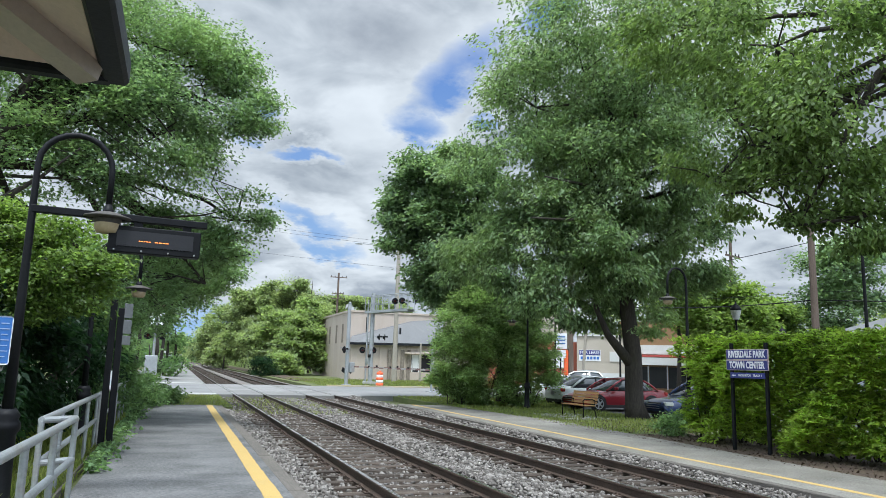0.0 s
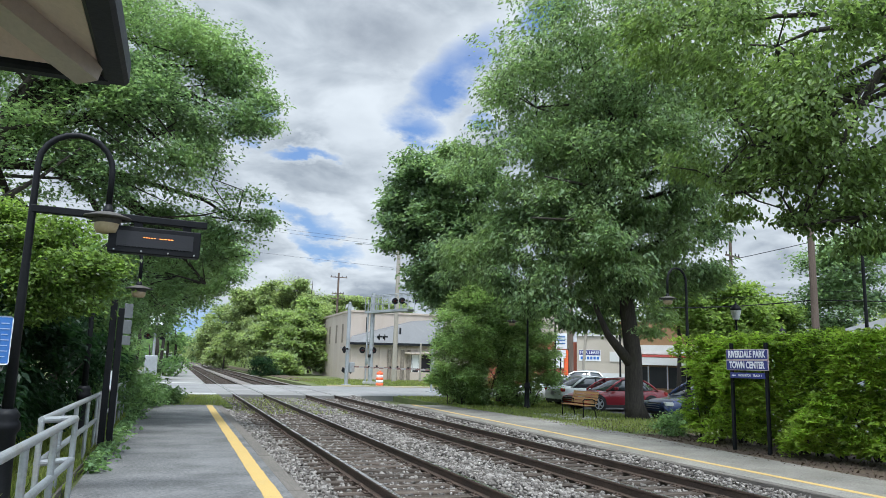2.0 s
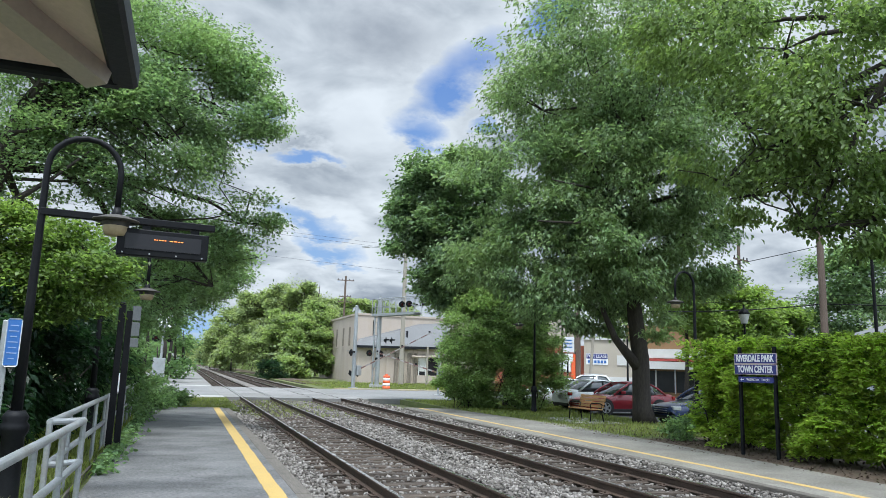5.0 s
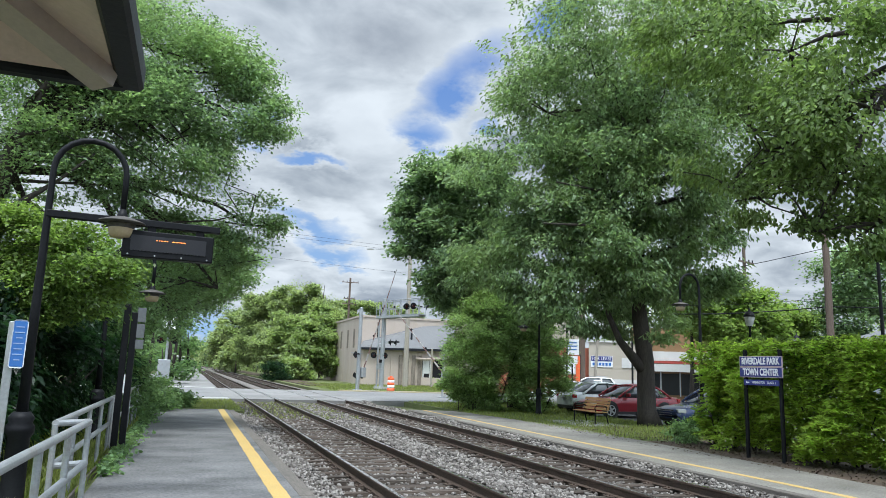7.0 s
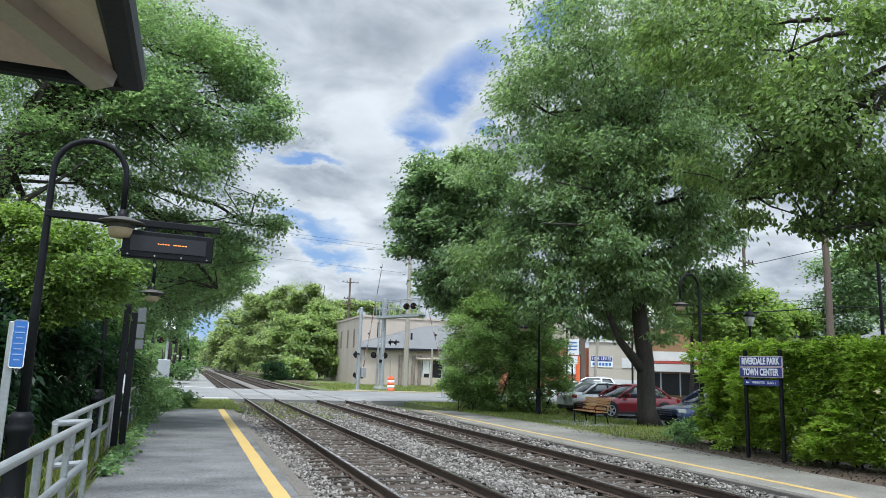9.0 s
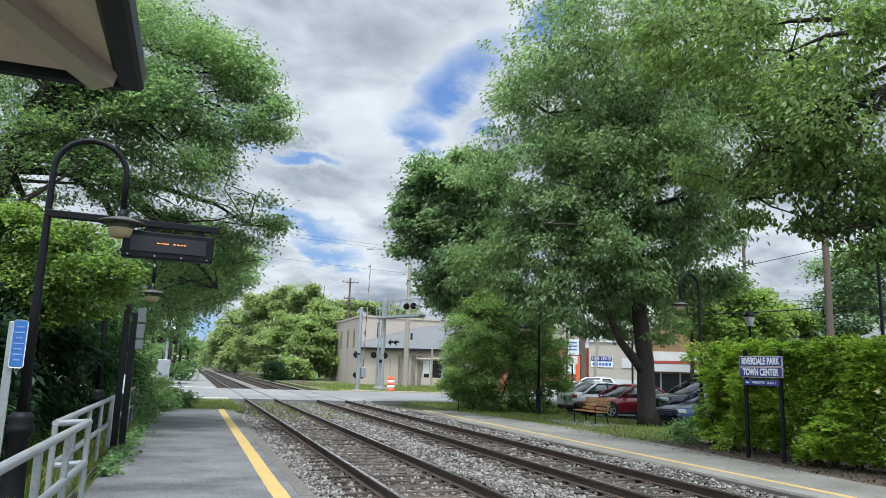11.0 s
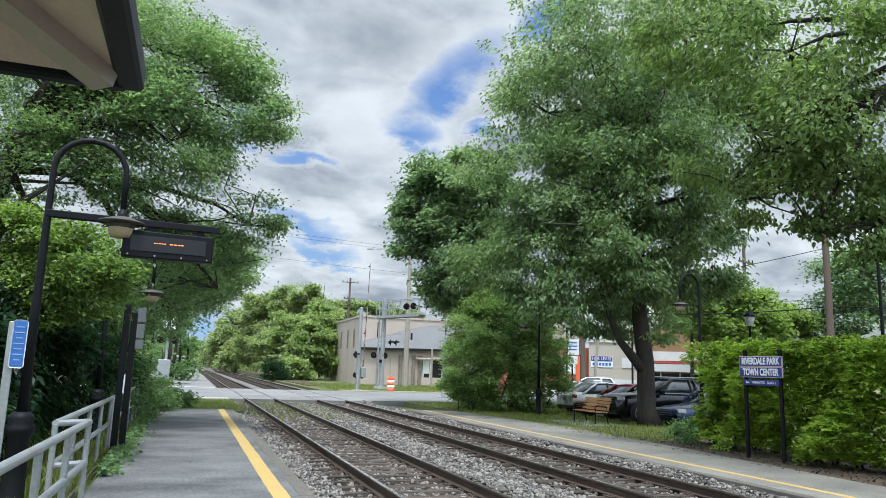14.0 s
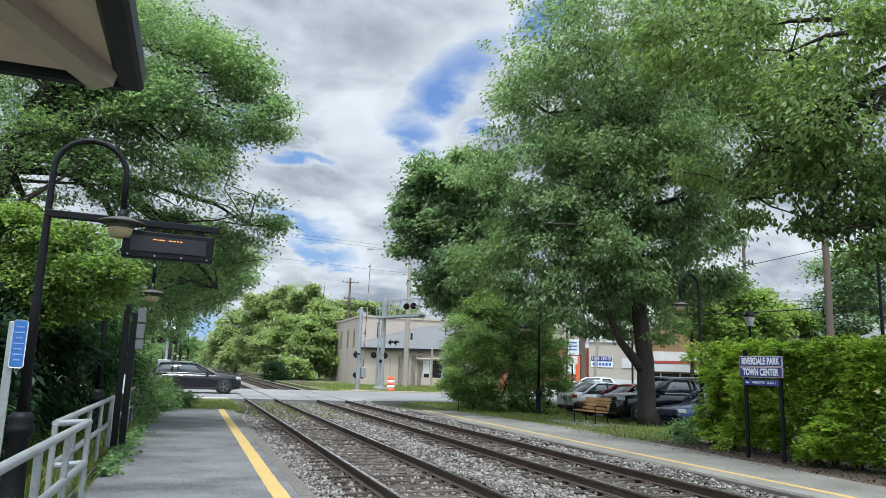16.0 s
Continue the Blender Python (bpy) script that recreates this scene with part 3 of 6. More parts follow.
# ---- trees ----
tree("maple_tree", "large broad maple with a forked trunk and dense green crown", (16.2, 23, 0),
     [(16.25, 22.9, -0.15), (16.2, 23.0, 0.5), (16.17, 23.00, 2.26), (15.94, 23.00, 3.94), (15.81, 22.90, 6.52), (15.98, 22.80, 8.52), (16.19, 22.80, 12.00)], 0.37,
     [(14.62, 23.88, 13.57, 3.14), (16.39, 22.70, 15.35, 4.70), (12.72, 24.38, 11.99, 2.45), (11.63, 24.37, 9.05, 2.22), (15.35, 24.01, 10.84, 2.97), (17.18, 22.11, 10.76, 3.51), (11.18, 24.58, 6.58, 1.85), (13.27, 23.51, 6.17, 2.61), (15.95, 23.01, 7.44, 3.18), (17.27, 21.40, 6.42, 1.55), (12.61, 22.74, 4.25, 1.24), (11.20, 24.57, 5.05, 1.19), (16.88, 24.80, 5.49, 1.92), (15.30, 23.45, 16.47, 2.01), (10.56, 24.85, 7.68, 1.54), (10.59, 25.38, 5.76, 1.32), (10.49, 25.96, 9.78, 1.04), (15.40, 24.57, 4.01, 1.15), (16.76, 22.43, 4.81, 1.23), (14.07, 25.36, 3.98, 1.15), (16.50, 25.05, 4.10, 0.96), (17.51, 23.11, 4.04, 0.92), (17.71, 21.69, 5.01, 1.01), (12.81, 24.90, 4.76, 1.12), (15.03, 24.80, 5.13, 1.39), (15.5, 22.4, 9.0, 2.6), (13.4, 22.9, 8.4, 2.3), (17.4, 21.4, 8.6, 2.2), (14.4, 22.2, 6.2, 2.0), (16.4, 21.6, 6.0, 1.9), (12.4, 23.4, 6.6, 1.7), (13.5, 22.6, 4.9, 1.3), (15.3, 21.9, 4.9, 1.1), (12.48, 22.30, 3.70, 0.48), (13.44, 22.00, 3.50, 0.40), (15.93, 21.20, 3.39, 0.42), (13.99, 21.60, 3.65, 0.36), (15.60, 21.40, 3.03, 0.25), (12.99, 22.20, 3.23, 0.22)],
     7200, 20, 0.25, 0.20, M_LEAF_MAPLE, 11, limbs=9, wide=0.42, droop=0.8, shell=0.62,
     forks=[[(16.16, 23.00, 1.84), (15.02, 22.90, 2.94), (14.48, 22.80, 3.85), (14.06, 23.20, 5.76)],
            [(15.91, 22.80, 7.40), (13.81, 22.00, 8.31), (11.62, 21.60, 8.33)],
            [(15.91, 22.70, 8.60), (16.15, 22.00, 8.91), (16.57, 21.20, 9.35), (17.17, 20.50, 10.02)],
            [(15.50, 22.80, 7.47), (13.50, 21.80, 9.07), (12.58, 21.50, 9.76)],
            [(16.25, 22.50, 8.15), (16.29, 21.20, 8.16), (16.94, 20.60, 8.23)],
            [(15.86, 22.70, 8.93), (14.68, 22.00, 10.82), (14.21, 22.00, 12.53)],
            [(16.03, 22.70, 9.63), (16.06, 21.80, 11.64), (16.53, 21.50, 13.43)],
            [(15.79, 22.80, 6.51), (13.09, 21.60, 6.90), (10.98, 21.40, 6.75)],
            [(15.78, 22.80, 5.85), (16.22, 21.00, 6.48), (17.14, 20.60, 7.02)]])
tree("deciduous_tree", "dark green tree standing behind the maple", (14, 32, 0),
     [(15.5, 33.0, -0.1), (15.4, 33.0, 3), (15.2, 33, 6)], 0.3,
     [(11.44, 34.13, 11.12, 1.63), (10.39, 34.47, 9.12, 1.23), (12.22, 33.86, 8.15, 2.18), (11.33, 34.17, 6.22, 1.30), (12.99, 33.57, 9.96, 2.35), (13.49, 33.38, 11.79, 1.48), (10.73, 34.36, 7.51, 1.16), (12.28, 33.84, 6.11, 1.73), (13.38, 33.42, 4.99, 1.44), (13.59, 33.34, 7.61, 2.03), (9.96, 34.60, 9.55, 0.73)],
     2600, 24, 0.28, 0.22, M_LEAF_DEEP, 12, limbs=6, wide=0.65, droop=0.4)
tree("maple_tree", "tall maple with boughs hanging over the hedge", (14.8, 8.4, 0),
     [(15.6, 7.6, -0.1), (15.5, 7.7, 3), (15.3, 7.9, 6), (15.0, 8.1, 9.5)], 0.35,
     [(12.28, 11.76, 9.08, 2.21), (12.46, 10.04, 7.16, 2.02), (12.40, 10.89, 5.84, 1.15), (11.99, 12.75, 7.48, 1.46), (11.69, 12.34, 5.72, 0.62), (11.59, 13.11, 6.15, 0.65), (12.09, 11.23, 4.79, 0.47), (12.46, 10.04, 4.78, 0.71), (11.52, 13.83, 10.30, 1.43), (12.13, 11.91, 6.84, 1.41)],
     1700, 17, 0.21, 0.135, M_LEAF_BOUGH, 13, limbs=10, shell=0.6, wide=0.55, droop=0.75, simple=False)
tree("locust_tree", "tall spreading tree leaning over the platform", (-5, 15, 0),
     [(-5.0, 17.5, -0.1), (-4.9, 17.6, 2.5), (-4.4, 17.8, 5), (-3.9, 18, 7.5)], 0.32,
     [(-1.87, 18.91, 9.67, 1.96), (0.20, 19.00, 8.35, 1.44), (1.46, 18.94, 8.13, 0.76), (-0.91, 17.98, 6.94, 1.49), (-3.20, 17.71, 7.90, 1.81), (-3.64, 17.63, 5.79, 1.61), (-1.91, 17.90, 5.8, 0.95), (1.23, 19.96, 5.41, 0.94), (0.04, 20.00, 4.68, 1.12), (-1.18, 19.97, 3.37, 1.28), (0.56, 19.99, 3.64, 0.80), (-0.47, 18.99, 9.50, 1.47), (-4.38, 17.46, 8.54, 1.84), (-0.80, 19.98, 5.0, 0.75), (-2.40, 17.84, 6.97, 1.34), (0.70, 18.99, 9.38, 0.98), (1.66, 19.93, 5.77, 0.65), (-0.63, 21.99, 2.94, 0.87), (-1.88, 17.90, 7.77, 1.36)],
     4300, 22, 0.22, 0.115, M_LEAF_LOCUST, 14, limbs=18, wide=0.5, droop=0.3, shell=0.45,
     forks=[[(-4.57, 16.80, 5.97), (-3.77, 16.80, 6.33), (-3.41, 16.80, 6.46), (-2.90, 17.00, 6.86)],
            [(-4.07, 16.80, 4.49), (-3.41, 16.80, 5.05), (-3.02, 16.80, 5.38), (-2.37, 17.00, 6.15)],
            [(-3.28, 17.80, 8.49), (-0.99, 17.40, 6.55), (-0.19, 17.20, 6.05)],
            [(-3.94, 17.80, 8.09), (-1.91, 17.40, 6.70), (-0.91, 17.00, 5.91)],
            [(-2.39, 18.00, 9.02), (-0.65, 17.60, 7.01), (-0.08, 17.40, 6.33)],
            [(-3.87, 17.80, 5.54), (-1.51, 17.40, 5.60), (-0.36, 17.40, 5.16)],
            [(-2.84, 18.00, 8.65), (-0.08, 18.20, 8.02), (1.16, 18.50, 7.63)],
            [(-2.31, 19.00, 4.88), (0.31, 19.00, 5.29), (1.30, 19.20, 5.66)]])
tree("sapling", "young yellow-green tree beside the platform", (-3.4, 13, 0),
     [(-3.4, 12.8, -0.1), (-3.4, 12.8, 1.5), (-3.3, 12.9, 3)], 0.07,
     [(-1.99, 12.85, 3.14, 0.78), (-2.33, 12.79, 2.65, 0.72), (-1.55, 12.91, 2.90, 0.52), (-2.65, 12.73, 3.43, 0.73)],
     1200, 24, 0.15, 0.085, M_LEAF_SAPLING, 15, limbs=4)


def shrub(name, label, lobes, clumps, per, spread, size, material, seed, category="shrub", droop=0.35, wide=0.5, shell=0.6, group="", simple=True):
    rng = np.random.default_rng(seed)
    t = thing(name, label, category, group=group)
    c, pts, out = crown_points(lobes, clumps, per, spread, rng, shell, 1.0)
    keep = pts[:, 2] > -0.06
    for q in lobes:
        for e in rng.choice(len(c), 3):
            tip = c[e] if np.linalg.norm(c[e] - np.array(q[:3])) < 3 * q[3] else np.array(q[:3])
            bm = B()
            branchwork(bm, (q[0], q[1], -0.3), [tuple(tip)], 0.035, rng, 5)
            part("stem", bm, M_BARK, t)
    leaves("foliage", pts[keep], out[keep], size, material, t, rng, droop, wide, 0.5, simple)
    return t


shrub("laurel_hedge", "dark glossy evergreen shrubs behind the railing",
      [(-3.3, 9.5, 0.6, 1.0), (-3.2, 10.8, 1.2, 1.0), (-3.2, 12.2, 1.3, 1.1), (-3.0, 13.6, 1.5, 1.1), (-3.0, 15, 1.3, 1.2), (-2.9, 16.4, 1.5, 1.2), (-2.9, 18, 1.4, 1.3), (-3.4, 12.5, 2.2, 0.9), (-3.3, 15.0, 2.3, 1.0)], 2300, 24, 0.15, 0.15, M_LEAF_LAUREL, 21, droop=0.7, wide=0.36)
shrub("wild_shrub", "leafy wild growth spilling over the railing",
      [(-1.9, 20, 0.9, 0.8), (-1.8, 22, 0.8, 0.9), (-1.8, 24.5, 0.7, 0.75), (-1.3, 26.5, 0.4, 0.7), (-0.85, 28.3, 0.25, 0.6), (-0.4, 29.0, 0.1, 0.45), (-2.3, 25, 1.9, 0.65), (-2.3, 22, 2.6, 0.9)], 1700, 24, 0.2, 0.12, M_LEAF_BUSH, 22)


def clipped_hedge():
    """A loosely clipped hedge: leaves thick along an uneven face, end and top."""
    rng = np.random.default_rng(23)
    t = thing("hedge", "tall bright green hedge behind the station sign", "hedge")
    y0, y1, x0, x1, top = 3.0, 15.7, 12.9, 15.0, 2.50

    def swell(y, z):
        return 0.44 * np.sin(y * 1.7 + 1.1 * np.sin(z * 2.1)) * np.sin(z * 1.9 + y * 0.6) + 0.16 * np.sin(y * 4.3 + z * 3.1) + 0.10 * np.sin(y * 9.1 - z * 7.0)

    n, m, k = 2400, 760, 480
    y, z = rng.uniform(y0, y1, n), 0.08 + (top - 0.08) * rng.random(n) ** 0.85
    taper = 0.35 * np.clip((z - 1.8) / 0.8, 0, 1) ** 2
    front = np.stack([x0 - swell(y, z) + np.abs(rng.normal(0, 0.22, n)) + taper, y, z], -1)
    x, y2 = rng.uniform(x0 - 0.1, x1, m), rng.uniform(y0, y1, m)
    roof = np.stack([x, y2, top - 0.03 + 0.10 * np.sin(y2 * 1.4) * np.sin(x * 2 + y2) + 0.06 * np.sin(y2 * 5) - np.abs(rng.normal(0, 0.12, m))], -1)
    x, z = rng.uniform(x0, x1, k), 0.08 + (top - 0.08) * rng.random(k) ** 0.85
    end = np.stack([x, y1 + swell(x * 1.7, z) - np.abs(rng.normal(0, 0.2, k)), z], -1)
    heart = np.concatenate([front, roof, end])
    way = np.concatenate([np.tile([-1, 0, 0.35], (n, 1)), np.tile([-0.35, 0, 0.7], (m, 1)), np.tile([-0.2, 1, 0.35], (k, 1))]).astype(float)
    way += rng.normal(0, 0.40, way.shape)
    way /= np.linalg.norm(way, axis=1)[:, None]
    # leaves in two ranks along each arching shoot
    per, reach = 26, rng.uniform(0.18, 0.42, len(heart))
    f = np.tile(np.linspace(0.0, 1.0, per), len(heart))
    w = np.repeat(way, per, 0)
    across = np.cross(w, [0, 0, 1.0])
    across /= np.linalg.norm(across, axis=1)[:, None] + 1e-6
    side = np.tile(np.where(np.arange(per) % 2, 1.0, -1.0), len(heart))[:, None]
    pts = np.repeat(heart, per, 0) + w * (f * np.repeat(reach, per))[:, None] + across * side * rng.uniform(0.02, 0.13, (len(f), 1)) + rng.normal(0, 0.025, (len(f), 3))
    pts[:, 2] -= 0.10 * f ** 2
    out = w * 0.8 + across * side * 0.9
    leaves("foliage", pts, out, 0.135, M_LEAF_HEDGE, t, rng, 0.12, 0.5, 0.35, True)
    q = 15000
    core = np.stack([rng.uniform(x0 + 0.35, x0 + 0.95, q), rng.uniform(y0, y1 - 0.2, q), rng.uniform(0.02, top - 0.25, q)], -1)
    leaves("inner_foliage", core, rng.normal(0, 1, (q, 3)), 0.17, M_LEAF_HEDGE, t, rng, 0.1, 0.6, 0.5, True)
    for i in range(26):
        y = y0 + 0.4 + i * 0.52
        bm = B()
        branchwork(bm, (13.7 + 0.3 * math.sin(i), y, -0.2), [(13.2, y + 0.3, 1.6), (13.6, y - 0.3, 2.2), (14.3, y + 0.1, 2.3)], 0.03, rng, 5)
        part("stem", bm, M_BARK, t)


clipped_hedge()
shrub("bush", "large rounded green bush by the lamp post",
      [(12.81, 31.17, 3.46, 1.47), (14.22, 31.10, 4.06, 1.36), (12.29, 30.84, 1.87, 1.27), (13.57, 30.85, 1.65, 1.87), (15.23, 30.06, 1.20, 1.20), (15.67, 30.40, 2.51, 0.95), (12.44, 30.78, 0.60, 0.92), (15.17, 31.21, 3.58, 1.10), (11.76, 31.05, 0.83, 0.69), (13.22, 31.54, 4.71, 0.82)], 4300, 22, 0.19, 0.14, M_LEAF_ROUNDBUSH, 24, "bush", droop=0.2)
shrub("low_shrub", "low green shrub at the foot of the maple", [(14.0, 18.0, 0.05, 0.40), (14.6, 18.6, 0.1, 0.45), (13.2, 16.8, 0.1, 0.45)], 120, 26, 0.16, 0.10, M_LEAF_BUSH, 25)


def woods(name, label, rows, clumps, per, spread, size, material, seed):
    rng = np.random.default_rng(seed)
    t = thing(name, label, "woods", kind="stuff")
    c, pts, out = crown_points([(*q[:3], q[3] * 0.86) for q in rows], clumps, per, spread, rng, 0.55, 1.0)
    keep = pts[:, 2] > -0.1
    leaves("foliage", pts[keep], out[keep], size, material, t, rng, 0.2, 0.7, 0.5, True)
    bm = B()
    for q in rows[::2]:
        tube(bm, [(q[0], q[1], -0.2), (q[0] + 0.2, q[1], q[2] * 0.6), (q[0], q[1], q[2] + q[3] * 0.6)], [0.18, 0.13, 0.04], 6)
    part("trunks", bm, M_BARK, t)
    return t


rs = random.Random(8)
RIGHT_WOODS, LEFT_WOODS = [], []
for i in range(34):
    y = 100 + i * 5.5
    RIGHT_WOODS.append((13.5 + rs.uniform(0, 2.5) + (y - 100) * 0.01, y, rs.uniform(1.5, 3.0), rs.uniform(2.4, 3.4)))
    RIGHT_WOODS.append((17.0 + rs.uniform(0, 3.5), y + 2, rs.uniform(4.5, 6.8), rs.uniform(2.8, 4.0)))
    if i > 5:
        RIGHT_WOODS.append((21.0 + rs.uniform(0, 4), y + 3, rs.uniform(7.0, 9.5), rs.uniform(3.0, 4.2)))
for i in range(30):
    y = 56 + i * 7
    LEFT_WOODS.append((-7.5 + rs.uniform(-1, 0.5), y, rs.uniform(2, 4.0), rs.uniform(2.2, 3.2)))
    LEFT_WOODS.append((-8.5 + rs.uniform(-1, 1), y + 3, rs.uniform(6, 9), rs.uniform(2.6, 3.8)))
woods("woods", "green deciduous woods along the line", RIGHT_WOODS, 3600, 20, 0.7, 0.36, M_LEAF_WOOD, 31)
tree("lane_tree", "leafy tree hanging over the platform end", (-3, 30, 0),
     [(-4.2, 31, -0.1), (-4.1, 31, 2.5), (-3.6, 30.6, 5)], 0.22,
     [(-1.03, 29.98, 5.18, 1.32), (-0.11, 32.00, 4.53, 1.15), (1.05, 30.98, 4.40, 0.69), (1.36, 29.97, 4.91, 0.77), (-2.5, 33.93, 3.57, 0.7), (0.16, 27.00, 5.54, 1.08), (1.06, 26.98, 5.40, 0.76), (-2.5, 33.94, 2.10, 0.6), (-2.05, 29.94, 3.34, 0.75)],
     1900, 22, 0.32, 0.14, M_LEAF_LOCUST, 16, limbs=8, shell=0.5)
LEFT_WOODS += [(-1.66, 61.98, 3.92, 1.97), (-0.72, 66.00, 2.66, 1.31), (-2.09, 61.96, 1.64, 1.72), (-0.16, 75.00, 1.18, 0.83), (-2.96, 59.93, 5.09, 1.91), (-0.95, 61.99, 0.78, 1.08), (-0.30, 75.00, 3.92, 1.07), (-1.00, 69.99, 5.29, 1.22), (-1.03, 75.00, 3.89, 1.16), (-0.62, 85.00, 2.66, 1.05), (-1.40, 70.00, 5.27, 1.09), (-1.37, 66.00, 2.16, 1.13), (-1.92, 64.00, 6.11, 1.09)]
woods("woods", "green trees beyond the crossing", LEFT_WOODS, 2800, 22, 0.7, 0.38, M_LEAF_BUSH, 32)
FAR_WOODS = [(-60 + i * 9.0 + rs.uniform(-3, 3), 330 + rs.uniform(-30, 30), rs.uniform(2, 8), rs.uniform(7, 10)) for i in range(26)]
woods("woods", "bright lime-green trees at the wood edge", [(14.8, 95.0, 4.4, 3.4), (16.8, 94.0, 2.4, 2.2), (12.8, 93.0, 2.1, 2.6), (16.0, 97.0, 7.5, 2.6), (12.4, 98.0, 6.4, 2.6), (13.7, 90.0, 1.2, 1.8)], 1500, 26, 0.42, 0.42, M_LEAF_EDGE, 37)
woods("woods", "tall green deciduous trees beside the far tracks", [(12.8, 125.0, 9.9, 4.1), (10.2, 128.0, 11.1, 2.8), (15.7, 122.0, 12.3, 3.0), (17.7, 118.0, 12.7, 2.4), (20.3, 116.0, 10.5, 2.3), (9.7, 130.0, 4.3, 3.4), (11.0, 112.0, 4.0, 3.0), (13.6, 115.0, 5.8, 3.0)], 2000, 26, 0.5, 0.46, M_LEAF_WOOD, 39)
woods("woods", "green trees receding along the far tracks", [(8.9, 150.0, 8.3, 4.0), (7.9, 170.0, 6.2, 3.7), (6.9, 210.0, 4.9, 3.3), (5.9, 260.0, 3.3, 2.6), (4.9, 320.0, 2.2, 2.2), (8.6, 160.0, 2.1, 2.5)], 1500, 24, 0.7, 0.6, M_LEAF_WOOD, 40)
woods("woods", "tree tops showing over the tan building", [(26.5, 130.0, 11.7, 2.4), (30.2, 132.0, 12.2, 2.3), (34.0, 134.0, 12.1, 2.1), (37.7, 136.0, 12.2, 2.1), (41.8, 138.0, 12.3, 2.1)], 900, 22, 0.6, 0.5, M_LEAF_WOOD, 46)
shrub("dark_shrub", "dark leafless-looking shrub at the wood edge", [(9.86, 87.45, 0.64, 1.40), (9.28, 87.51, -0.30, 0.98), (10.59, 87.36, -0.39, 0.84)], 260, 22, 0.4, 0.25, M_LEAF_LAUREL, 26)


def bare_tree(foot, top, seed):
    """A slender half-leafed tree whose twigs show against the sky."""
    rng = np.random.default_rng(seed)
    t = thing("bare_tree", "slender half-leafed tree standing above the woods", "tree", group="half-leafed trees")
    x, y, _ = foot
    part("trunk", tube(B(), [foot, (x + 0.2, y, top * 0.5), (x - 0.1, y, top * 0.8), (x, y, top)], [0.3, 0.22, 0.12, 0.03], 7), M_BARK, t)
    tips = []
    for i in range(12):
        z = top * rng.uniform(0.55, 0.9)
        a = rng.uniform(0, 6.28)
        q = (x + math.cos(a) * rng.uniform(0.8, 2.0), y + math.sin(a) * 1.5, z + rng.uniform(0.8, 2.2))
        part("limb", tube(B(), [(x, y, z), ((x + q[0]) / 2, (y + q[1]) / 2, z + 0.3 * (q[2] - z)), q], [0.09, 0.06, 0.02], 5), M_BARK, t)
        tips.append(q)
    p = np.repeat(np.array(tips), 60, 0) + rng.normal(0, 0.55, (720, 3))
    leaves("crown", p, rng.normal(0, 1, (720, 3)), 0.24, M_LEAF_WOOD, t, rng, 0.2, 0.6, 0.5, True)


bare_tree((17.8, 118.0, -0.2), 15.6, 51)
bare_tree((19.9, 116.0, -0.2), 14.8, 52)
bare_tree((15.9, 120.0, -0.2), 14.0, 53)
slab("embankment", [(10.3, 66), (12.6, 66), (13.5, 320), (10.3, 320)], -0.5, -0.02, M_MULCH, "low brown bank at the wood edge", "bank")
woods("woods", "distant belt of woods", FAR_WOODS, 900, 20, 2.0, 1.3, M_LEAF_WOOD, 33)
woods("trees", "bright green trees behind the parking lot",
      [(35.65, 41.88, 7.02, 2.63), (37.99, 41.14, 6.29, 2.23), (33.52, 42.33, 6.11, 2.15), (36.18, 41.43, 4.99, 2.19), (40.44, 41.58, 5.62, 2.08), (31.44, 41.42, 8.30, 1.66), (42.63, 42.22, 4.92, 1.91)], 1500, 24, 0.5, 0.32, M_LEAF_LIME, 34)
woods("trees", "tall trees behind the house",
      [(47.30, 40.08, 9.32, 2.98), (46.23, 41.32, 6.77, 2.47), (48.13, 39.08, 6.74, 2.96), (47.52, 45.80, 6.64, 2.10), (49.62, 40.43, 11.29, 2.57), (45.40, 42.22, 5.04, 1.97)], 950, 20, 0.6, 0.30, M_LEAF_DEEP, 35)
# unseen trees added behind and left of the eye to darken glossy reflections
UNSEEN_BEHIND = [(-34 + i * 6.0 + rs.uniform(-2, 2), -38 + rs.uniform(-4, 4), rs.uniform(2, 7), rs.uniform(3.5, 5.0)) for i in range(15)]
UNSEEN_BEHIND += [(-22 + rs.uniform(-3, 3), -30 + i * 6.5, rs.uniform(2, 7), rs.uniform(3.5, 5.0)) for i in range(13)]
woods("woods", "unseen trees added behind the platform to darken reflections", UNSEEN_BEHIND, 1500, 20, 1.0, 0.75, M_LEAF_BUSH, 38)
woods("trees", "trees closing the view beyond the town", [(35 + i * 7.5 + rs.uniform(-2, 2), 78 - i * 4.5, rs.uniform(2, 5), rs.uniform(3.5, 5.0)) for i in range(14)], 900, 22, 0.9, 0.5, M_LEAF_WOOD, 36)



# ---- materials of the things ----
M_WHITE = surf("white_paint", (0.54, 0.54, 0.53), (0.66, 0.66, 0.65), 30, 1.0, 0.6, 0.1, dirt=(0.5, 0.48, 0.44), dirt_scale=1.5, dirt_amount=0.35)
M_SOFFIT = surf("soffit_board", (0.54, 0.42, 0.39), (0.66, 0.53, 0.49), 30, 1.5, 0.8, 0.2, dirt=(0.33, 0.28, 0.23), dirt_scale=1.4, dirt_amount=0.5)
M_BEAM = surf("painted_beam", (0.38, 0.325, 0.30), (0.48, 0.42, 0.385), 30, 2.0, 0.7, 0.2)
M_DARKTRIM = surf("dark_gutter", (0.010, 0.011, 0.015), (0.022, 0.024, 0.030), 30, 2.0, 0.5, 0.1, spec=0.2)
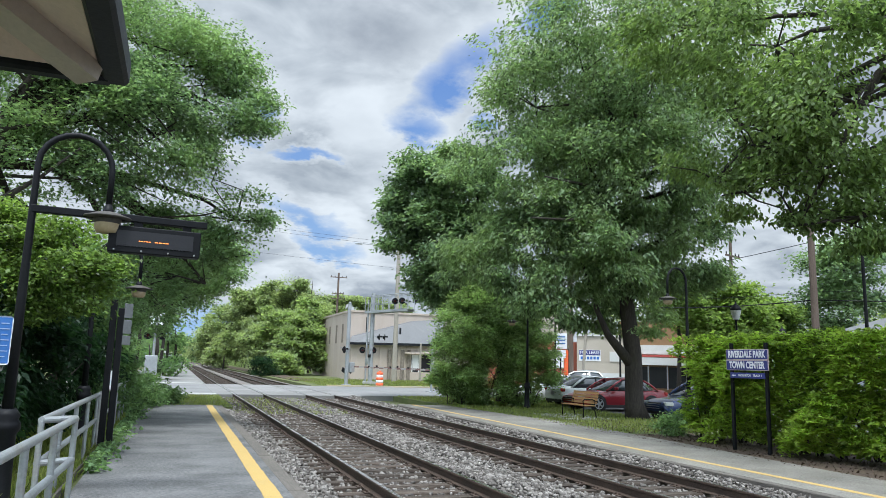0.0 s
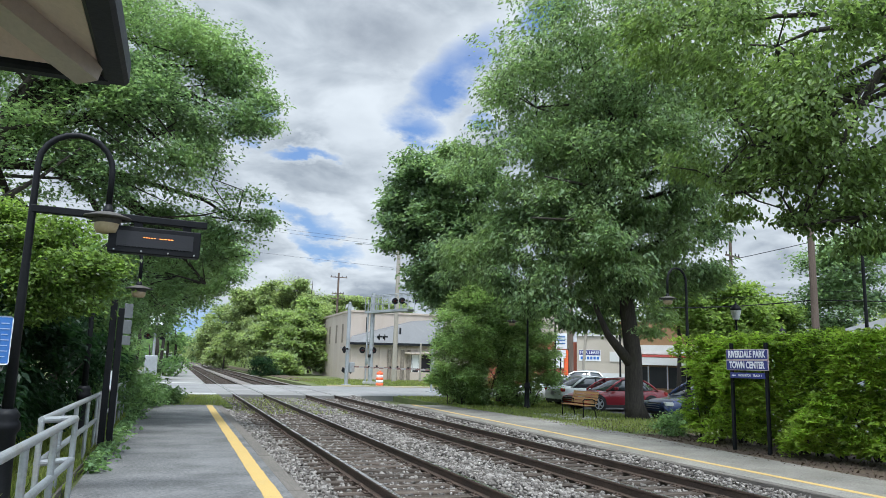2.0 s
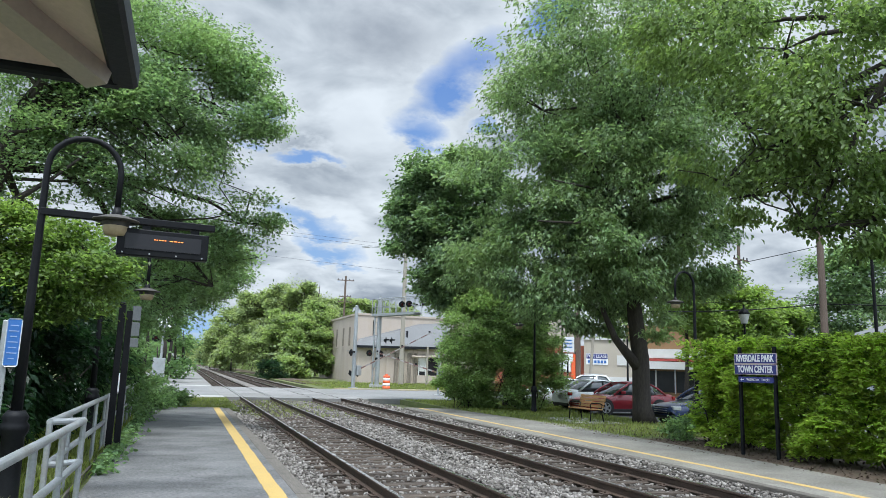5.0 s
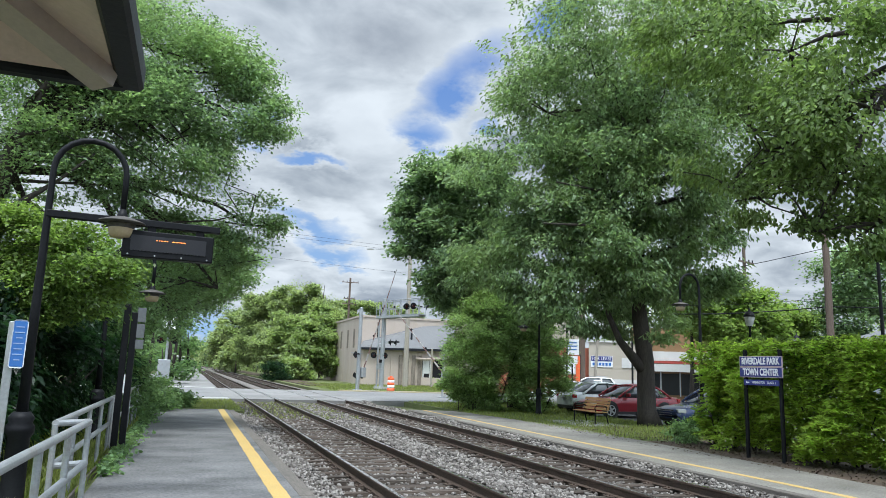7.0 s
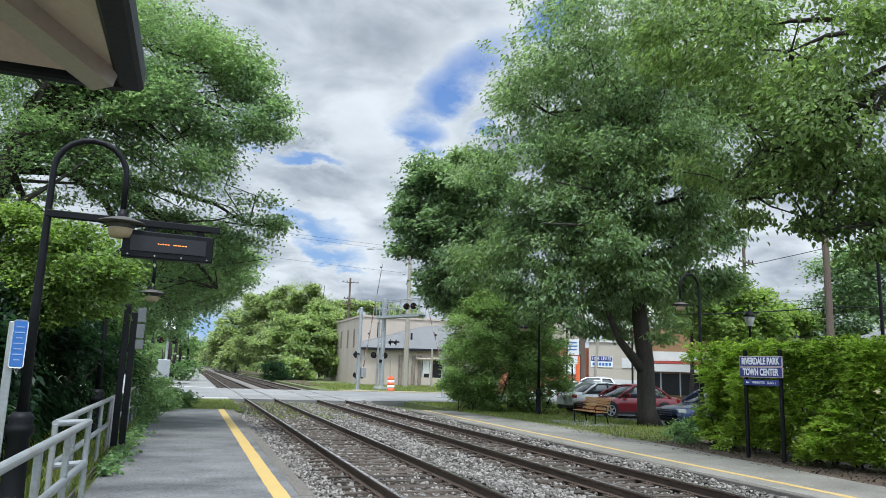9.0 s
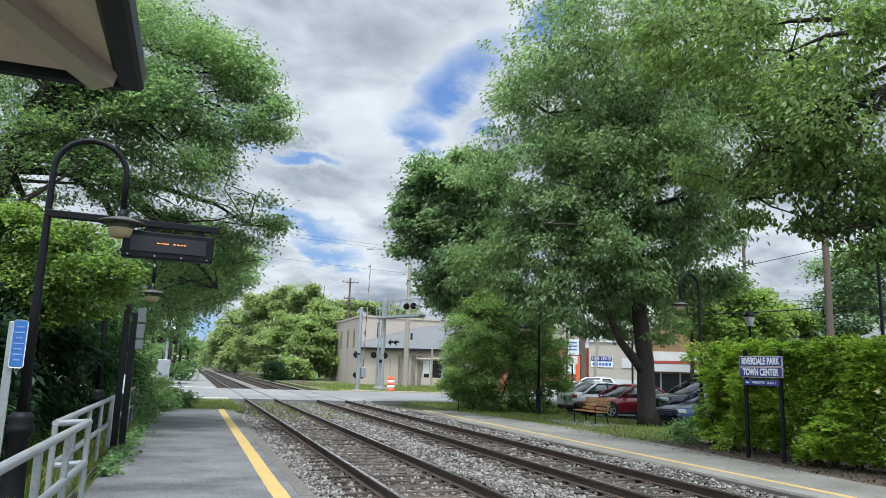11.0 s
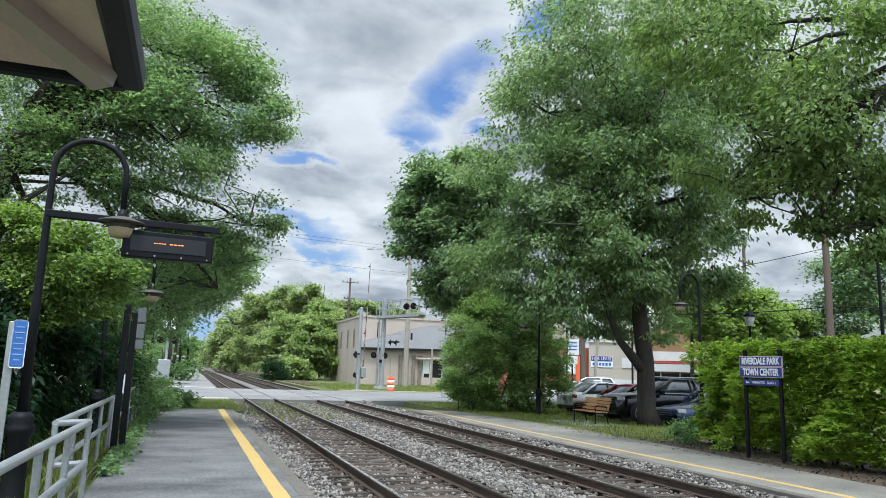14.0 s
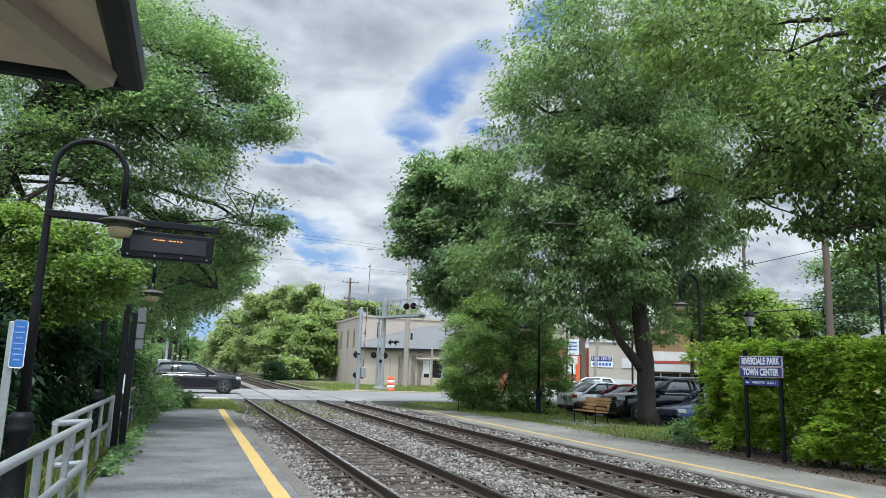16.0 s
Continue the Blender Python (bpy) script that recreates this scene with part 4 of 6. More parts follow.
M_SIGNBLUE = surf("sign_blue", (0.035, 0.04, 0.17), (0.05, 0.06, 0.23), 40, 1.5, 0.45, 0.05)
M_SIGNBLUE2 = surf("sign_light_blue", (0.04, 0.14, 0.42), (0.06, 0.18, 0.50), 40, 1.5, 0.4, 0.05)
M_SIGNWHITE = surf("sign_white", (0.78, 0.79, 0.82), (0.88, 0.88, 0.90), 40, 1.5, 0.5, 0.0)
M_SIGNPINK = surf("sign_border", (0.55, 0.42, 0.46), (0.65, 0.52, 0.54), 40, 1.5, 0.5, 0.0)
M_LEDBACK = surf("display_face", (0.014, 0.014, 0.017), (0.022, 0.021, 0.026), 60, 2.0, 0.35, 0.05)
M_LED = glow("amber_led", (1.0, 0.27, 0.05), 1.0)
M_AMBERGLASS = surf("amber_lamp_glass", (0.34, 0.26, 0.15), (0.50, 0.40, 0.26), 25, 3.0, 0.35, 0.1)
M_LAMPGLASS = surf("frosted_lamp_glass", (0.55, 0.56, 0.55), (0.68, 0.69, 0.68), 25, 3.0, 0.3, 0.0)
M_SLAT = surf("orange_wood_slat", (0.42, 0.22, 0.085), (0.62, 0.36, 0.16), 40, 3.0, 0.6, 0.3, stretch=(6, 1, 6), vary=0.12)
M_ORANGE = surf("safety_orange", (0.72, 0.11, 0.035), (0.85, 0.17, 0.06), 40, 2.0, 0.5, 0.05)
M_RUBBER = surf("black_rubber", (0.012, 0.012, 0.012), (0.03, 0.03, 0.03), 50, 3.0, 0.8, 0.2)
M_ALLOY = surf("alloy_rim", (0.42, 0.43, 0.44), (0.6, 0.6, 0.62), 40, 3.0, 0.35, 0.0, metal=0.8)
M_GLASS = glass("tinted_glass", (0.045, 0.055, 0.060), 0.02)
M_PLASTIC = surf("black_plastic", (0.012, 0.012, 0.013), (0.028, 0.028, 0.03), 50, 3.0, 0.55, 0.1)
M_HEADLAMP = surf("headlamp_lens", (0.55, 0.58, 0.60), (0.75, 0.77, 0.8), 40, 5.0, 0.15, 0.0, metal=0.3, coat=1.0)
M_TAIL = paint("tail_lamp_red", (0.30, 0.012, 0.012), 0.2)
M_REDLENS = paint("dark_red_lens", (0.07, 0.008, 0.008), 0.25)
P_SILVER, P_RED, P_BLACK = paint("silver_paint", (0.68, 0.69, 0.70)), paint("dark_red_paint", (0.24, 0.012, 0.02)), paint("black_paint", (0.005, 0.006, 0.009), 0.22, 0.25)
P_WHITE, P_NAVY = paint("white_car_paint", (0.82, 0.83, 0.84)), paint("navy_paint", (0.02, 0.035, 0.10))
M_REDWALL = surf("red_brick_paint", (0.25, 0.075, 0.045), (0.34, 0.11, 0.068), 25, 0.6, 0.85, 0.4, dirt=(0.30, 0.10, 0.07), dirt_scale=0.8, dirt_amount=0.5)
M_CREAM = surf("cream_stucco", (0.40, 0.355, 0.29), (0.50, 0.45, 0.38), 25, 0.5, 0.9, 0.3)
M_YELLOWWALL = surf("yellow_siding", (0.46, 0.39, 0.24), (0.56, 0.48, 0.31), 25, 0.5, 0.85, 0.2)
M_BROWNWALL = surf("brown_brick", (0.22, 0.13, 0.065), (0.31, 0.19, 0.10), 20, 0.6, 0.9, 0.4)
M_ROOFGREY = surf("grey_metal_roof", (0.125, 0.127, 0.130), (0.185, 0.188, 0.192), 20, 0.5, 0.6, 0.2, stretch=(1, 0.15, 1))
M_STAIN = surf("flaking_stained_stucco", (0.30, 0.25, 0.20), (0.50, 0.43, 0.36), 8, 1.2, 0.95, 0.6, dirt=(0.12, 0.095, 0.08), dirt_scale=1.6, dirt_amount=0.95, stretch=(2, 2, 0.3))
M_STREAK_SHADE = surf("weather_streak_and_window_shade", (0.06, 0.05, 0.042), (0.34, 0.29, 0.24), 9, 2.0, 0.95, 0.5, stretch=(3, 3, 0.5))
M_DARKOPEN = surf("dark_window", (0.015, 0.016, 0.018), (0.03, 0.032, 0.035), 20, 1.0, 0.2, 0.0)
M_POLEWOOD = surf("utility_pole_wood", (0.085, 0.062, 0.05), (0.17, 0.13, 0.105), 25, 1.0, 0.95, 0.5, stretch=(4, 4, 0.4))
M_POLEPALE = surf("weathered_pole", (0.27, 0.24, 0.20), (0.40, 0.37, 0.32), 25, 1.0, 0.95, 0.5, stretch=(4, 4, 0.4))
M_REDSTRIPE = paint("red_stripe", (0.30, 0.05, 0.04), 0.5)
M_ARMRED = surf("faded_arm_red", (0.15, 0.085, 0.075), (0.22, 0.13, 0.115), 30, 2.0, 0.7, 0.1)
M_ARMWHITE = surf("faded_arm_white", (0.28, 0.265, 0.25), (0.42, 0.40, 0.385), 30, 2.0, 0.7, 0.1)


def lettering(text, size, parent, m, material, depth=0.004, name="lettering", width=0.0, bold=0.0):
    cu = bpy.data.curves.new(name, "FONT")
    cu.body, cu.size, cu.extrude, cu.align_x, cu.align_y = text, size, depth, "CENTER", "CENTER"
    cu.offset = bold
    tmp = new(name, cu)
    bpy.context.view_layer.update()
    me = bpy.data.meshes.new_from_object(tmp.evaluated_get(bpy.context.evaluated_depsgraph_get()))
    bpy.data.objects.remove(tmp)
    bpy.data.curves.remove(cu)
    if width:
        xs = [v.co.x for v in me.vertices]
        k = width / (max(xs) - min(xs))
        for v in me.vertices:
            v.co.x *= k
    me.materials.clear()
    me.materials.append(material)
    ob = new(name, me)
    ob.parent = parent
    ob.matrix_basis = m
    return ob


def boxpart(name, c, s, material, parent, label="", rz=0.0, bevel=0.0, rx=0.0, ry=0.0):
    return part(name, box(B(), c, s, rz, bevel, rx, ry), material, parent, label)


def cylpart(name, a, b, r0, material, parent, label="", r1=None, seg=12):
    return part(name, cyl(B(), a, b, r0, r1, seg), material, parent, label)


# ---- platform shelter ----
def shelter():
    t = thing("platform_shelter", "hip-roofed platform shelter with tan soffit and dark gutter", "shelter")
    cx, cy, ez, up = -0.39, 3.98, 3.08, 0.42
    x1, y1 = -6.0, -8.0

    def hip(bm, inset, z, thick):
        a = (cx - inset, cy - inset, z)
        run = 2.4
        pts = [a, (cx - inset, y1, z), (cx - inset - run, y1, z + up * run), (cx - inset - run, cy - inset - run, z + up * run)]
        pts2 = [a, (cx - inset - run, cy - inset - run, z + up * run), (x1, cy - inset - run, z + up * run), (x1, cy - inset, z)]
        for p in (pts, pts2):
            lo = [bm.verts.new(q) for q in p]
            hi = [bm.verts.new((q[0], q[1], q[2] + thick)) for q in p]
            bm.faces.new(lo)
            bm.faces.new(hi[::-1])
            for i in range(4):
                bm.faces.new((lo[i], lo[(i + 1) % 4], hi[(i + 1) % 4], hi[i]))
        return bm

    part("roof", hip(B(), 0.02, ez + 0.10, 0.08), M_DARKTRIM, t, "dark shingled roof")
    part("soffit", hip(B(), 0.10, ez + 0.015, 0.04), M_SOFFIT, t, "tan boarded soffit")
    for i in range(4):
        k = 0.25 + i * 0.33
        boxpart("soffit_joint", (cx - k - 3.3, cy - 0.12 - k, ez + 0.012 + up * (k)), (6.0, 0.014, 0.014), M_DARKTRIM, t)
    boxpart("gutter", (cx - 0.03, (cy + y1) / 2, ez + 0.06), (0.13, cy - y1, 0.15), M_DARKTRIM, t, "dark metal gutter", 0, 0.02)
    boxpart("gutter", ((cx + x1) / 2 - 0.05, cy - 0.03, ez + 0.03), (cx - x1, 0.09, 0.10), M_DARKTRIM, t, "dark metal gutter", 0, 0.015)
    bm = B()
    a, b = Vector((cx - 0.13, cy - 0.17, ez - 0.03)), Vector((cx - 2.36, cy - 2.4, ez - 0.03 + up * 2.2))
    d = (b - a)
    q = d.to_track_quat("Y", "Z").to_matrix().to_4x4()
    bmesh.ops.create_cube(bm, size=1, matrix=Matrix.Translation((a + b) / 2) @ q @ Matrix.Diagonal((0.15, d.length, 0.11, 1)))
    part("hip_beam", bm, M_BEAM, t, "painted diagonal hip beam")
    for px, py in ((-2.6, 1.6), (-2.6, -4.0), (-5.2, 1.6)):
        boxpart("post", (px, py, 1.9), (0.16, 0.16, 3.9), M_BEAM, t, "", 0, 0.01)
    return t


shelter()


# ---- gooseneck lamps ----
M_HOOD = surf("weathered_hood", (0.045, 0.042, 0.040), (0.11, 0.10, 0.092), 30, 3.0, 0.6, 0.1)
def gooseneck(at, turn, height, arm, label, k=1.0):
    t = thing("street_lamp", label, "street lamp", pose(*at, 0, 0, turn), "gooseneck lamps")
    part("base", lathe(B(), [(0.17 * k, 0), (0.17 * k, 0.12), (0.125 * k, 0.2), (0.115 * k, 0.85), (0.15 * k, 0.92), (0.15 * k, 0.98), (0.12 * k, 1.02), (0.14 * k, 1.07), (0.09 * k, 1.14)], seg=16), M_BLACK, t, "fluted black cast base")
    r = arm / 2
    top = height - r
    pts = [(0, 0, 1.1), (0, 0, top * 0.6), (0, 0, top)]
    pts += [(r - r * math.cos(math.pi * i / 10), 0, top + r * math.sin(math.pi * i / 10)) for i in range(1, 11)]
    pts += [(arm, 0, top - 0.5)]
    part("pole", tube(B(), pts, [0.062, 0.050] + [0.036] * (len(pts) - 2), 10), M_BLACK, t)
    z = top - 0.5
    part("collar", lathe(B(), [(0.03, 0.1), (0.06, 0.02), (0.075, -0.04), (0.03, -0.05)][::-1], (arm, 0, z)), M_BLACK, t)
    sh = part("shade", lathe(B(), [(0.05, 0.0), (0.13, -0.02), (0.27, -0.07), (0.275, -0.085), (0.16, -0.09), (0.06, -0.03)][::-1], (arm, 0, z)), M_HOOD, t, "flared weathered lamp hood")
    part("band", lathe(B(), [(0.155, -0.085), (0.165, -0.10), (0.15, -0.125), (0.158, -0.14), (0.14, -0.15)][::-1], (arm, 0, z)), M_HOOD, sh, "moulded bronze band")
    part("lens", lathe(B(), [(0.15, -0.08), (0.14, -0.20), (0.115, -0.26), (0.02, -0.27)][::-1], (arm, 0, z)), M_AMBERGLASS, sh, "amber glass lens")
    return t


L1 = (-1.72, 9.32, -0.1)
gooseneck(L1, 3, 4.38, 0.80, "black gooseneck platform lamp with an amber lens")
gooseneck((-1.72, 16.5, -0.1), 4, 4.2, 0.85, "black gooseneck platform lamp half hidden by leaves")
gooseneck((-1.5, 25.9, -0.1), 4, 4.6, 0.85, "black gooseneck lamp deep among the leaves")
gooseneck((14.42, 28.3, -0.1), 190, 4.75, 0.85, "black gooseneck lamp beside the bush", 0.9)
gooseneck((15.2, 18.7, -0.1), 190, 5.05, 0.85, "black gooseneck lamp rising out of the hedge", 0.9)


def led_sign():
    t = thing("departure_display", "dark hanging station display with amber letters", "display", pose(L1[0], L1[1], 0, 0, 0, 5))
    z = 3.33
    boxpart("arm", (0.97, 0, z), (1.98, 0.09, 0.085), M_BLACK, t, "black square mounting arm", 0, 0.008)
    for x in (1.15, 1.72):
        boxpart("hanger", (x, 0, z - 0.075), (0.10, 0.05, 0.11), M_BLACK, t)
    body = boxpart("case", (1.36, 0, z - 0.27), (1.06, 0.16, 0.33), M_BLACK, t, "black metal case", 0, 0.012, 0, 0)
    boxpart("screen", (1.36, -0.083, z - 0.26), (0.88, 0.012, 0.19), M_LEDBACK, t, "dark display screen")
    for i in range(4):
        cylpart("bolt", (0.90 + i * 0.307, -0.095, z - 0.405), (0.90 + i * 0.307, -0.07, z - 0.405), 0.010, M_GALV, body, seg=8)
    rng = random.Random(2)
    x = 1.17
    message = None
    for k in range(9):
        w = rng.choice((0.018, 0.026, 0.038))
        bit = boxpart("letter" if message else "message", (x + w / 2, -0.0905, z - 0.255), (w, 0.004, 0.010), M_LED, message or t, "" if message else "row of amber letters")
        message = message or bit
        x += w + (0.045 if k == 4 else 0.010)
    return t, message


DISPLAY, MESSAGE = led_sign()


M_PLATEGREY = surf("grey_plate_back", (0.12, 0.13, 0.135), (0.20, 0.21, 0.22), 30, 2.0, 0.6, 0.1)


def plate_post():
    t = thing("sign_post", "dark twin post with small grey sign plates edge-on", "sign post", pose(-1.10, 14.6, 0, 0, 0, 0))
    for x, h in ((-0.06, 2.75), (0.075, 2.6)):
        boxpart("post", (x, 0, h / 2 - 0.06), (0.11, 0.12, h), M_BLACK, t, "", 0, 0.008)
    for z, h in ((2.50, 0.27), (2.20, 0.26), (1.95, 0.17)):
        p = boxpart("plate", (0.19, 0.0, z), (0.17, 0.02, h), M_PLATEGREY, t, "grey sign plate", 35, 0.005)
        boxpart("bracket", (0.12, 0, z), (0.05, 0.04, 0.05), M_GALV, p)
    boxpart("reflector", (0.01, -0.066, 1.22), (0.025, 0.012, 0.34), M_SIGNWHITE, t, "white reflective strip")


plate_post()


# ---- railing ----
def railing():
    t = thing("railing", "galvanised pipe railing along the platform back", "railing")
    H, HM = 0.95, 0.50
    runs = [((-1.10, 2.5), (-1.0, 9.1)), ((-1.30, 8.85), (-1.28, 14.6)), ((-1.28, 15.1), (-1.27, 27.3))]
    for (xa, ya), (xb, yb) in runs:
        for z in (H, HM):
            cylpart("rail", (xa, ya, z), (xb, yb, z), 0.038, M_GALV, t, seg=12)
        n = max(2, round((yb - ya) / 1.35))
        for i in range(n + 1):
            f = i / n
            x, y = xa + (xb - xa) * f, ya + (yb - ya) * f
            cylpart("post", (x, y, -0.12), (x, y, H - 0.01), 0.032, M_GALV, t, seg=10)
    for z in (H, HM):
        cylpart("link", (-1.0, 9.1, z), (-1.30, 8.87, z), 0.036, M_GALV, t, seg=10)
    part("elbow", lathe(B(), [(0.0, -0.036), (0.03, -0.02), (0.036, 0), (0.03, 0.02), (0.0, 0.036)], (-1.0, 9.1, H), 12), M_GALV, t)
    boxpart("kick_board", (-1.2, 12, -0.02), (0.03, 5.5, 0.12), M_TIMBER, t)


railing()


M_PALEBLUE = surf("pale_blue_print", (0.28, 0.38, 0.62), (0.38, 0.48, 0.70), 40, 1.5, 0.5, 0.0)


def notice():
    t = thing("notice_sign", "small blue notice sign on a galvanised post", "sign", pose(-1.57, 7.82, 0, 0, 0, 14))
    boxpart("post", (-0.04, 0.02, 0.98), (0.075, 0.05, 2.0), M_GALV, t, "", 0, 0.008)
    bm = box(B(), (0.02, -0.015, 1.77), (0.128, 0.012, 0.46), 0, 0.02)
    p = part("plate", bm, M_SIGNWHITE, t, "white-edged plate")
    boxpart("face", (0.02, -0.024, 1.77), (0.108, 0.006, 0.43), M_SIGNBLUE2, p, "blue printed face")
    for i in range(7):
        w = (0.07, 0.085, 0.055, 0.085, 0.07, 0.085, 0.05)[i]
        boxpart("text_bar", (0.02, -0.029, 1.93 - i * 0.052), (w, 0.003, 0.009), M_PALEBLUE, p)


notice()


def station_sign():
    ang = math.degrees(math.atan2(12.51 - 13.59, 12.30 - 12.24))
    t = thing("station_sign", "navy station name sign with white letters on two posts", "sign", pose(12.27, 13.05, -0.07, 0, 0, ang))
    for s in (-0.50, 0.50):
        boxpart("post", (s, 0.03, 1.22), (0.07, 0.07, 2.44), M_BLACK, t, "dark metal post", 0, 0.006)
    z = 2.30
    for k, (txt, w) in enumerate((("RIVERDALE PARK", 1.08), ("TOWN CENTER", 1.02))):
        zz = z - 0.125 - k * 0.245
        p = boxpart("name_board", (0, -0.02, zz), (1.22, 0.03, 0.235), M_SIGNPINK, t, "pale-edged board", 0, 0.004)
        boxpart("board_face", (0, -0.037, zz), (1.19, 0.006, 0.205), M_SIGNBLUE, p, "navy face")
        lettering(txt, 0.21, p, pose(0, -0.043, zz, 90, 0, 0), M_SIGNWHITE, 0.003, width=w, bold=0.007)
    p = boxpart("direction_board", (0, -0.02, z - 0.60), (1.0, 0.03, 0.13), M_SIGNBLUE, t, "navy direction board", 0, 0.004)
    lettering("WASHINGTON", 0.075, p, pose(-0.07, -0.038, z - 0.60, 90, 0, 0), M_SIGNWHITE, 0.002, width=0.36)
    lettering("TRACK 1", 0.075, p, pose(0.30, -0.038, z - 0.60, 90, 0, 0), M_SIGNWHITE, 0.002, width=0.24)
    bm = B()
    box(bm, (-0.37, -0.038, z - 0.60), (0.08, 0.004, 0.02))
    prism2 = [(-0.44, z - 0.60), (-0.40, z - 0.57), (-0.40, z - 0.63)]
    f0 = [bm.verts.new((x, -0.040, zz)) for x, zz in prism2]
    f1 = [bm.verts.new((x, -0.036, zz)) for x, zz in prism2]
    bm.faces.new(f0)
    bm.faces.new(f1[::-1])
    for i in range(3):
        bm.faces.new((f0[i], f1[i], f1[(i + 1) % 3], f0[(i + 1) % 3]))
    part("arrow", bm, M_SIGNWHITE, p)


station_sign()


def bench():
    t = thing("bench", "orange wood slat bench with a black iron frame", "bench", pose(14.25, 23.75, -0.06, 0, 0, -90))
    for i in range(4):
        boxpart("seat_slat", (0, -0.20 + i * 0.115, 0.43), (1.75, 0.095, 0.03), M_SLAT, t, "", 0, 0.006)
    for i in range(4):
        boxpart("back_slat", (0, 0.235 + i * 0.03, 0.53 + i * 0.115), (1.75, 0.03, 0.095), M_SLAT, t, "", 0, 0.006, -14)
    for s in (-0.75, 0.75):
        f = part("end_frame", tube(B(), [(s, -0.25, 0), (s, -0.23, 0.42), (s, 0.19, 0.40), (s, 0.36, 0.92)], 0.024, 8), M_BLACK, t, "black iron end frame")
        part("rear_leg", tube(B(), [(s, 0.30, 0), (s, 0.2, 0.40)], 0.022, 8), M_BLACK, f)
        part("armrest", tube(B(), [(s, -0.22, 0.42), (s, -0.26, 0.58), (s, -0.20, 0.65), (s, 0.12, 0.65), (s, 0.28, 0.60)], 0.02, 8), M_BLACK, f)


bench()


def barrel():
    t = thing("traffic_barrel", "orange and white striped traffic barrel", "traffic barrel", pose(14.70, 53.49, GRADE))
    bands = [(0, 0.30, 0.29, M_ORANGE), (0.30, 0.50, 0.28, M_SIGNWHITE), (0.50, 0.70, 0.27, M_ORANGE), (0.70, 0.90, 0.26, M_SIGNWHITE), (0.90, 1.08, 0.25, M_ORANGE)]
    part("foot", lathe(B(), [(0.40, 0), (0.40, 0.05), (0.3, 0.09)]), M_RUBBER, t)
    for a, b, r, m in bands:
        part("band", lathe(B(), [(r, a), (r + 0.008, (a + b) / 2), (r - 0.008, b)]), m, t)
    boxpart("handle", (0, 0, 1.13), (0.22, 0.06, 0.12), M_ORANGE, t, "", 0, 0.02)


barrel()


# ---- level crossing ----
def lamp_head(parent, at, turn, both=False):
    bm = B()
    m = pose(*at, 0, 0, turn)
    h = part("flasher", bm, M_BLACK, parent, "black crossing flasher with hood")
    h.matrix_basis = m
    bm = B()
    cyl(bm, (0, 0.02, 0), (0, -0.03, 0), 0.26, 0.26, 20)
    part("backing_disc", bm, M_BLACK, h)
    bm = B()
    cyl(bm, (0, 0.16, 0), (0, 0.0, 0), 0.10, 0.15, 14)
    part("housing", bm, M_BLACK, h)
    cylpart("lens", (0, -0.03, 0), (0, -0.05, 0), 0.105, M_REDLENS, h, "dark red lens", seg=16)
    bm = B()
    a = [bm.verts.new((0.13 * math.cos(q), -0.03, 0.13 * math.sin(q))) for q in [math.pi * k / 10 for k in range(11)]]
    b = [bm.verts.new((0.13 * math.cos(q), -0.28, 0.13 * math.sin(q))) for q in [math.pi * k / 10 for k in range(11)]]
    for k in range(10):
        bm.faces.new((a[k], a[k + 1], b[k + 1], b[k]))
    part("hood", bm, M_BLACK, h)
    return h


def gate_arm(t, at, turn, length, tip_label):
    """The hinge carries the arm; it lifts about its own cross axis."""
    hub = part("arm", B(), M_SIGNWHITE, t, tip_label)
    hub.matrix_basis = pose(*at, 0, 0, turn)
    n = 14
    for i in range(n):
        a, b = 0.35 + (length - 0.35) * i / n, 0.35 + (length - 0.35) * (i + 1) / n
        w = 0.10 - 0.055 * i / n
        boxpart("stripe", ((a + b) / 2, 0, 0), (b - a, 0.035, w), M_ARMWHITE if i % 2 else M_ARMRED, hub)
    for f in (0.35, 0.62, 0.97):
        boxpart("arm_lamp", (length * f, 0, 0.10), (0.10, 0.10, 0.12), M_BLACK, hub)
    return hub


def crossing_gate(at, turn, tall, label, side=-0.24):
    t = thing("crossing_gate", label, "crossing gate", pose(*at, 0, 0, turn))
    part("foot", box(B(), (0, 0, 0.08), (0.55, 0.55, 0.16), 0, 0.02), M_GALV, t)
    part("mast", cyl(B(), (0, 0, 0.1), (0, 0, tall), 0.16 if tall > 4 else 0.07, 0.14 if tall > 4 else 0.07, 14), M_GALV, t, "pale grey mast")
    boxpart("gate_mechanism", (0, side, 1.45), (0.55, 0.42, 0.75), M_GALV, t, "grey gate mechanism case", 0, 0.03)
    for s in (-0.3, 0.3):
        boxpart("counterweight", (-0.42, side + s, 1.2), (0.5, 0.06, 0.35), M_BLACK, t, "", 0, 0.02, 0, 25)
    arm = gate_arm(t, (0.1, side, 1.5), 0, 8.4, "red and white striped lifting arm")
    return t, arm


G1, ARM1 = crossing_gate((12.29, 54.31, GRADE - 0.05), -64, 6.31, "level crossing gate with a striped arm on a tall mast", 0.36)
boxpart("crossarm", (0.10, -0.30, 2.89), (0.9, 0.06, 0.06), M_GALV, G1, rz=72)
part("mast_cap", lathe(B(), [(0.15, 0), (0.13, 0.07), (0.05, 0.12), (0.01, 0.13)], (0, 0, 6.31), 12), M_GALV, G1, "rounded mast cap")
lamp_head(G1, (0.15, -0.45, 2.77), 118)
G2, ARM2 = crossing_gate((15.75, 44.6, GRADE - 0.1), 107, 3.6, "level crossing gate standing behind the bush")


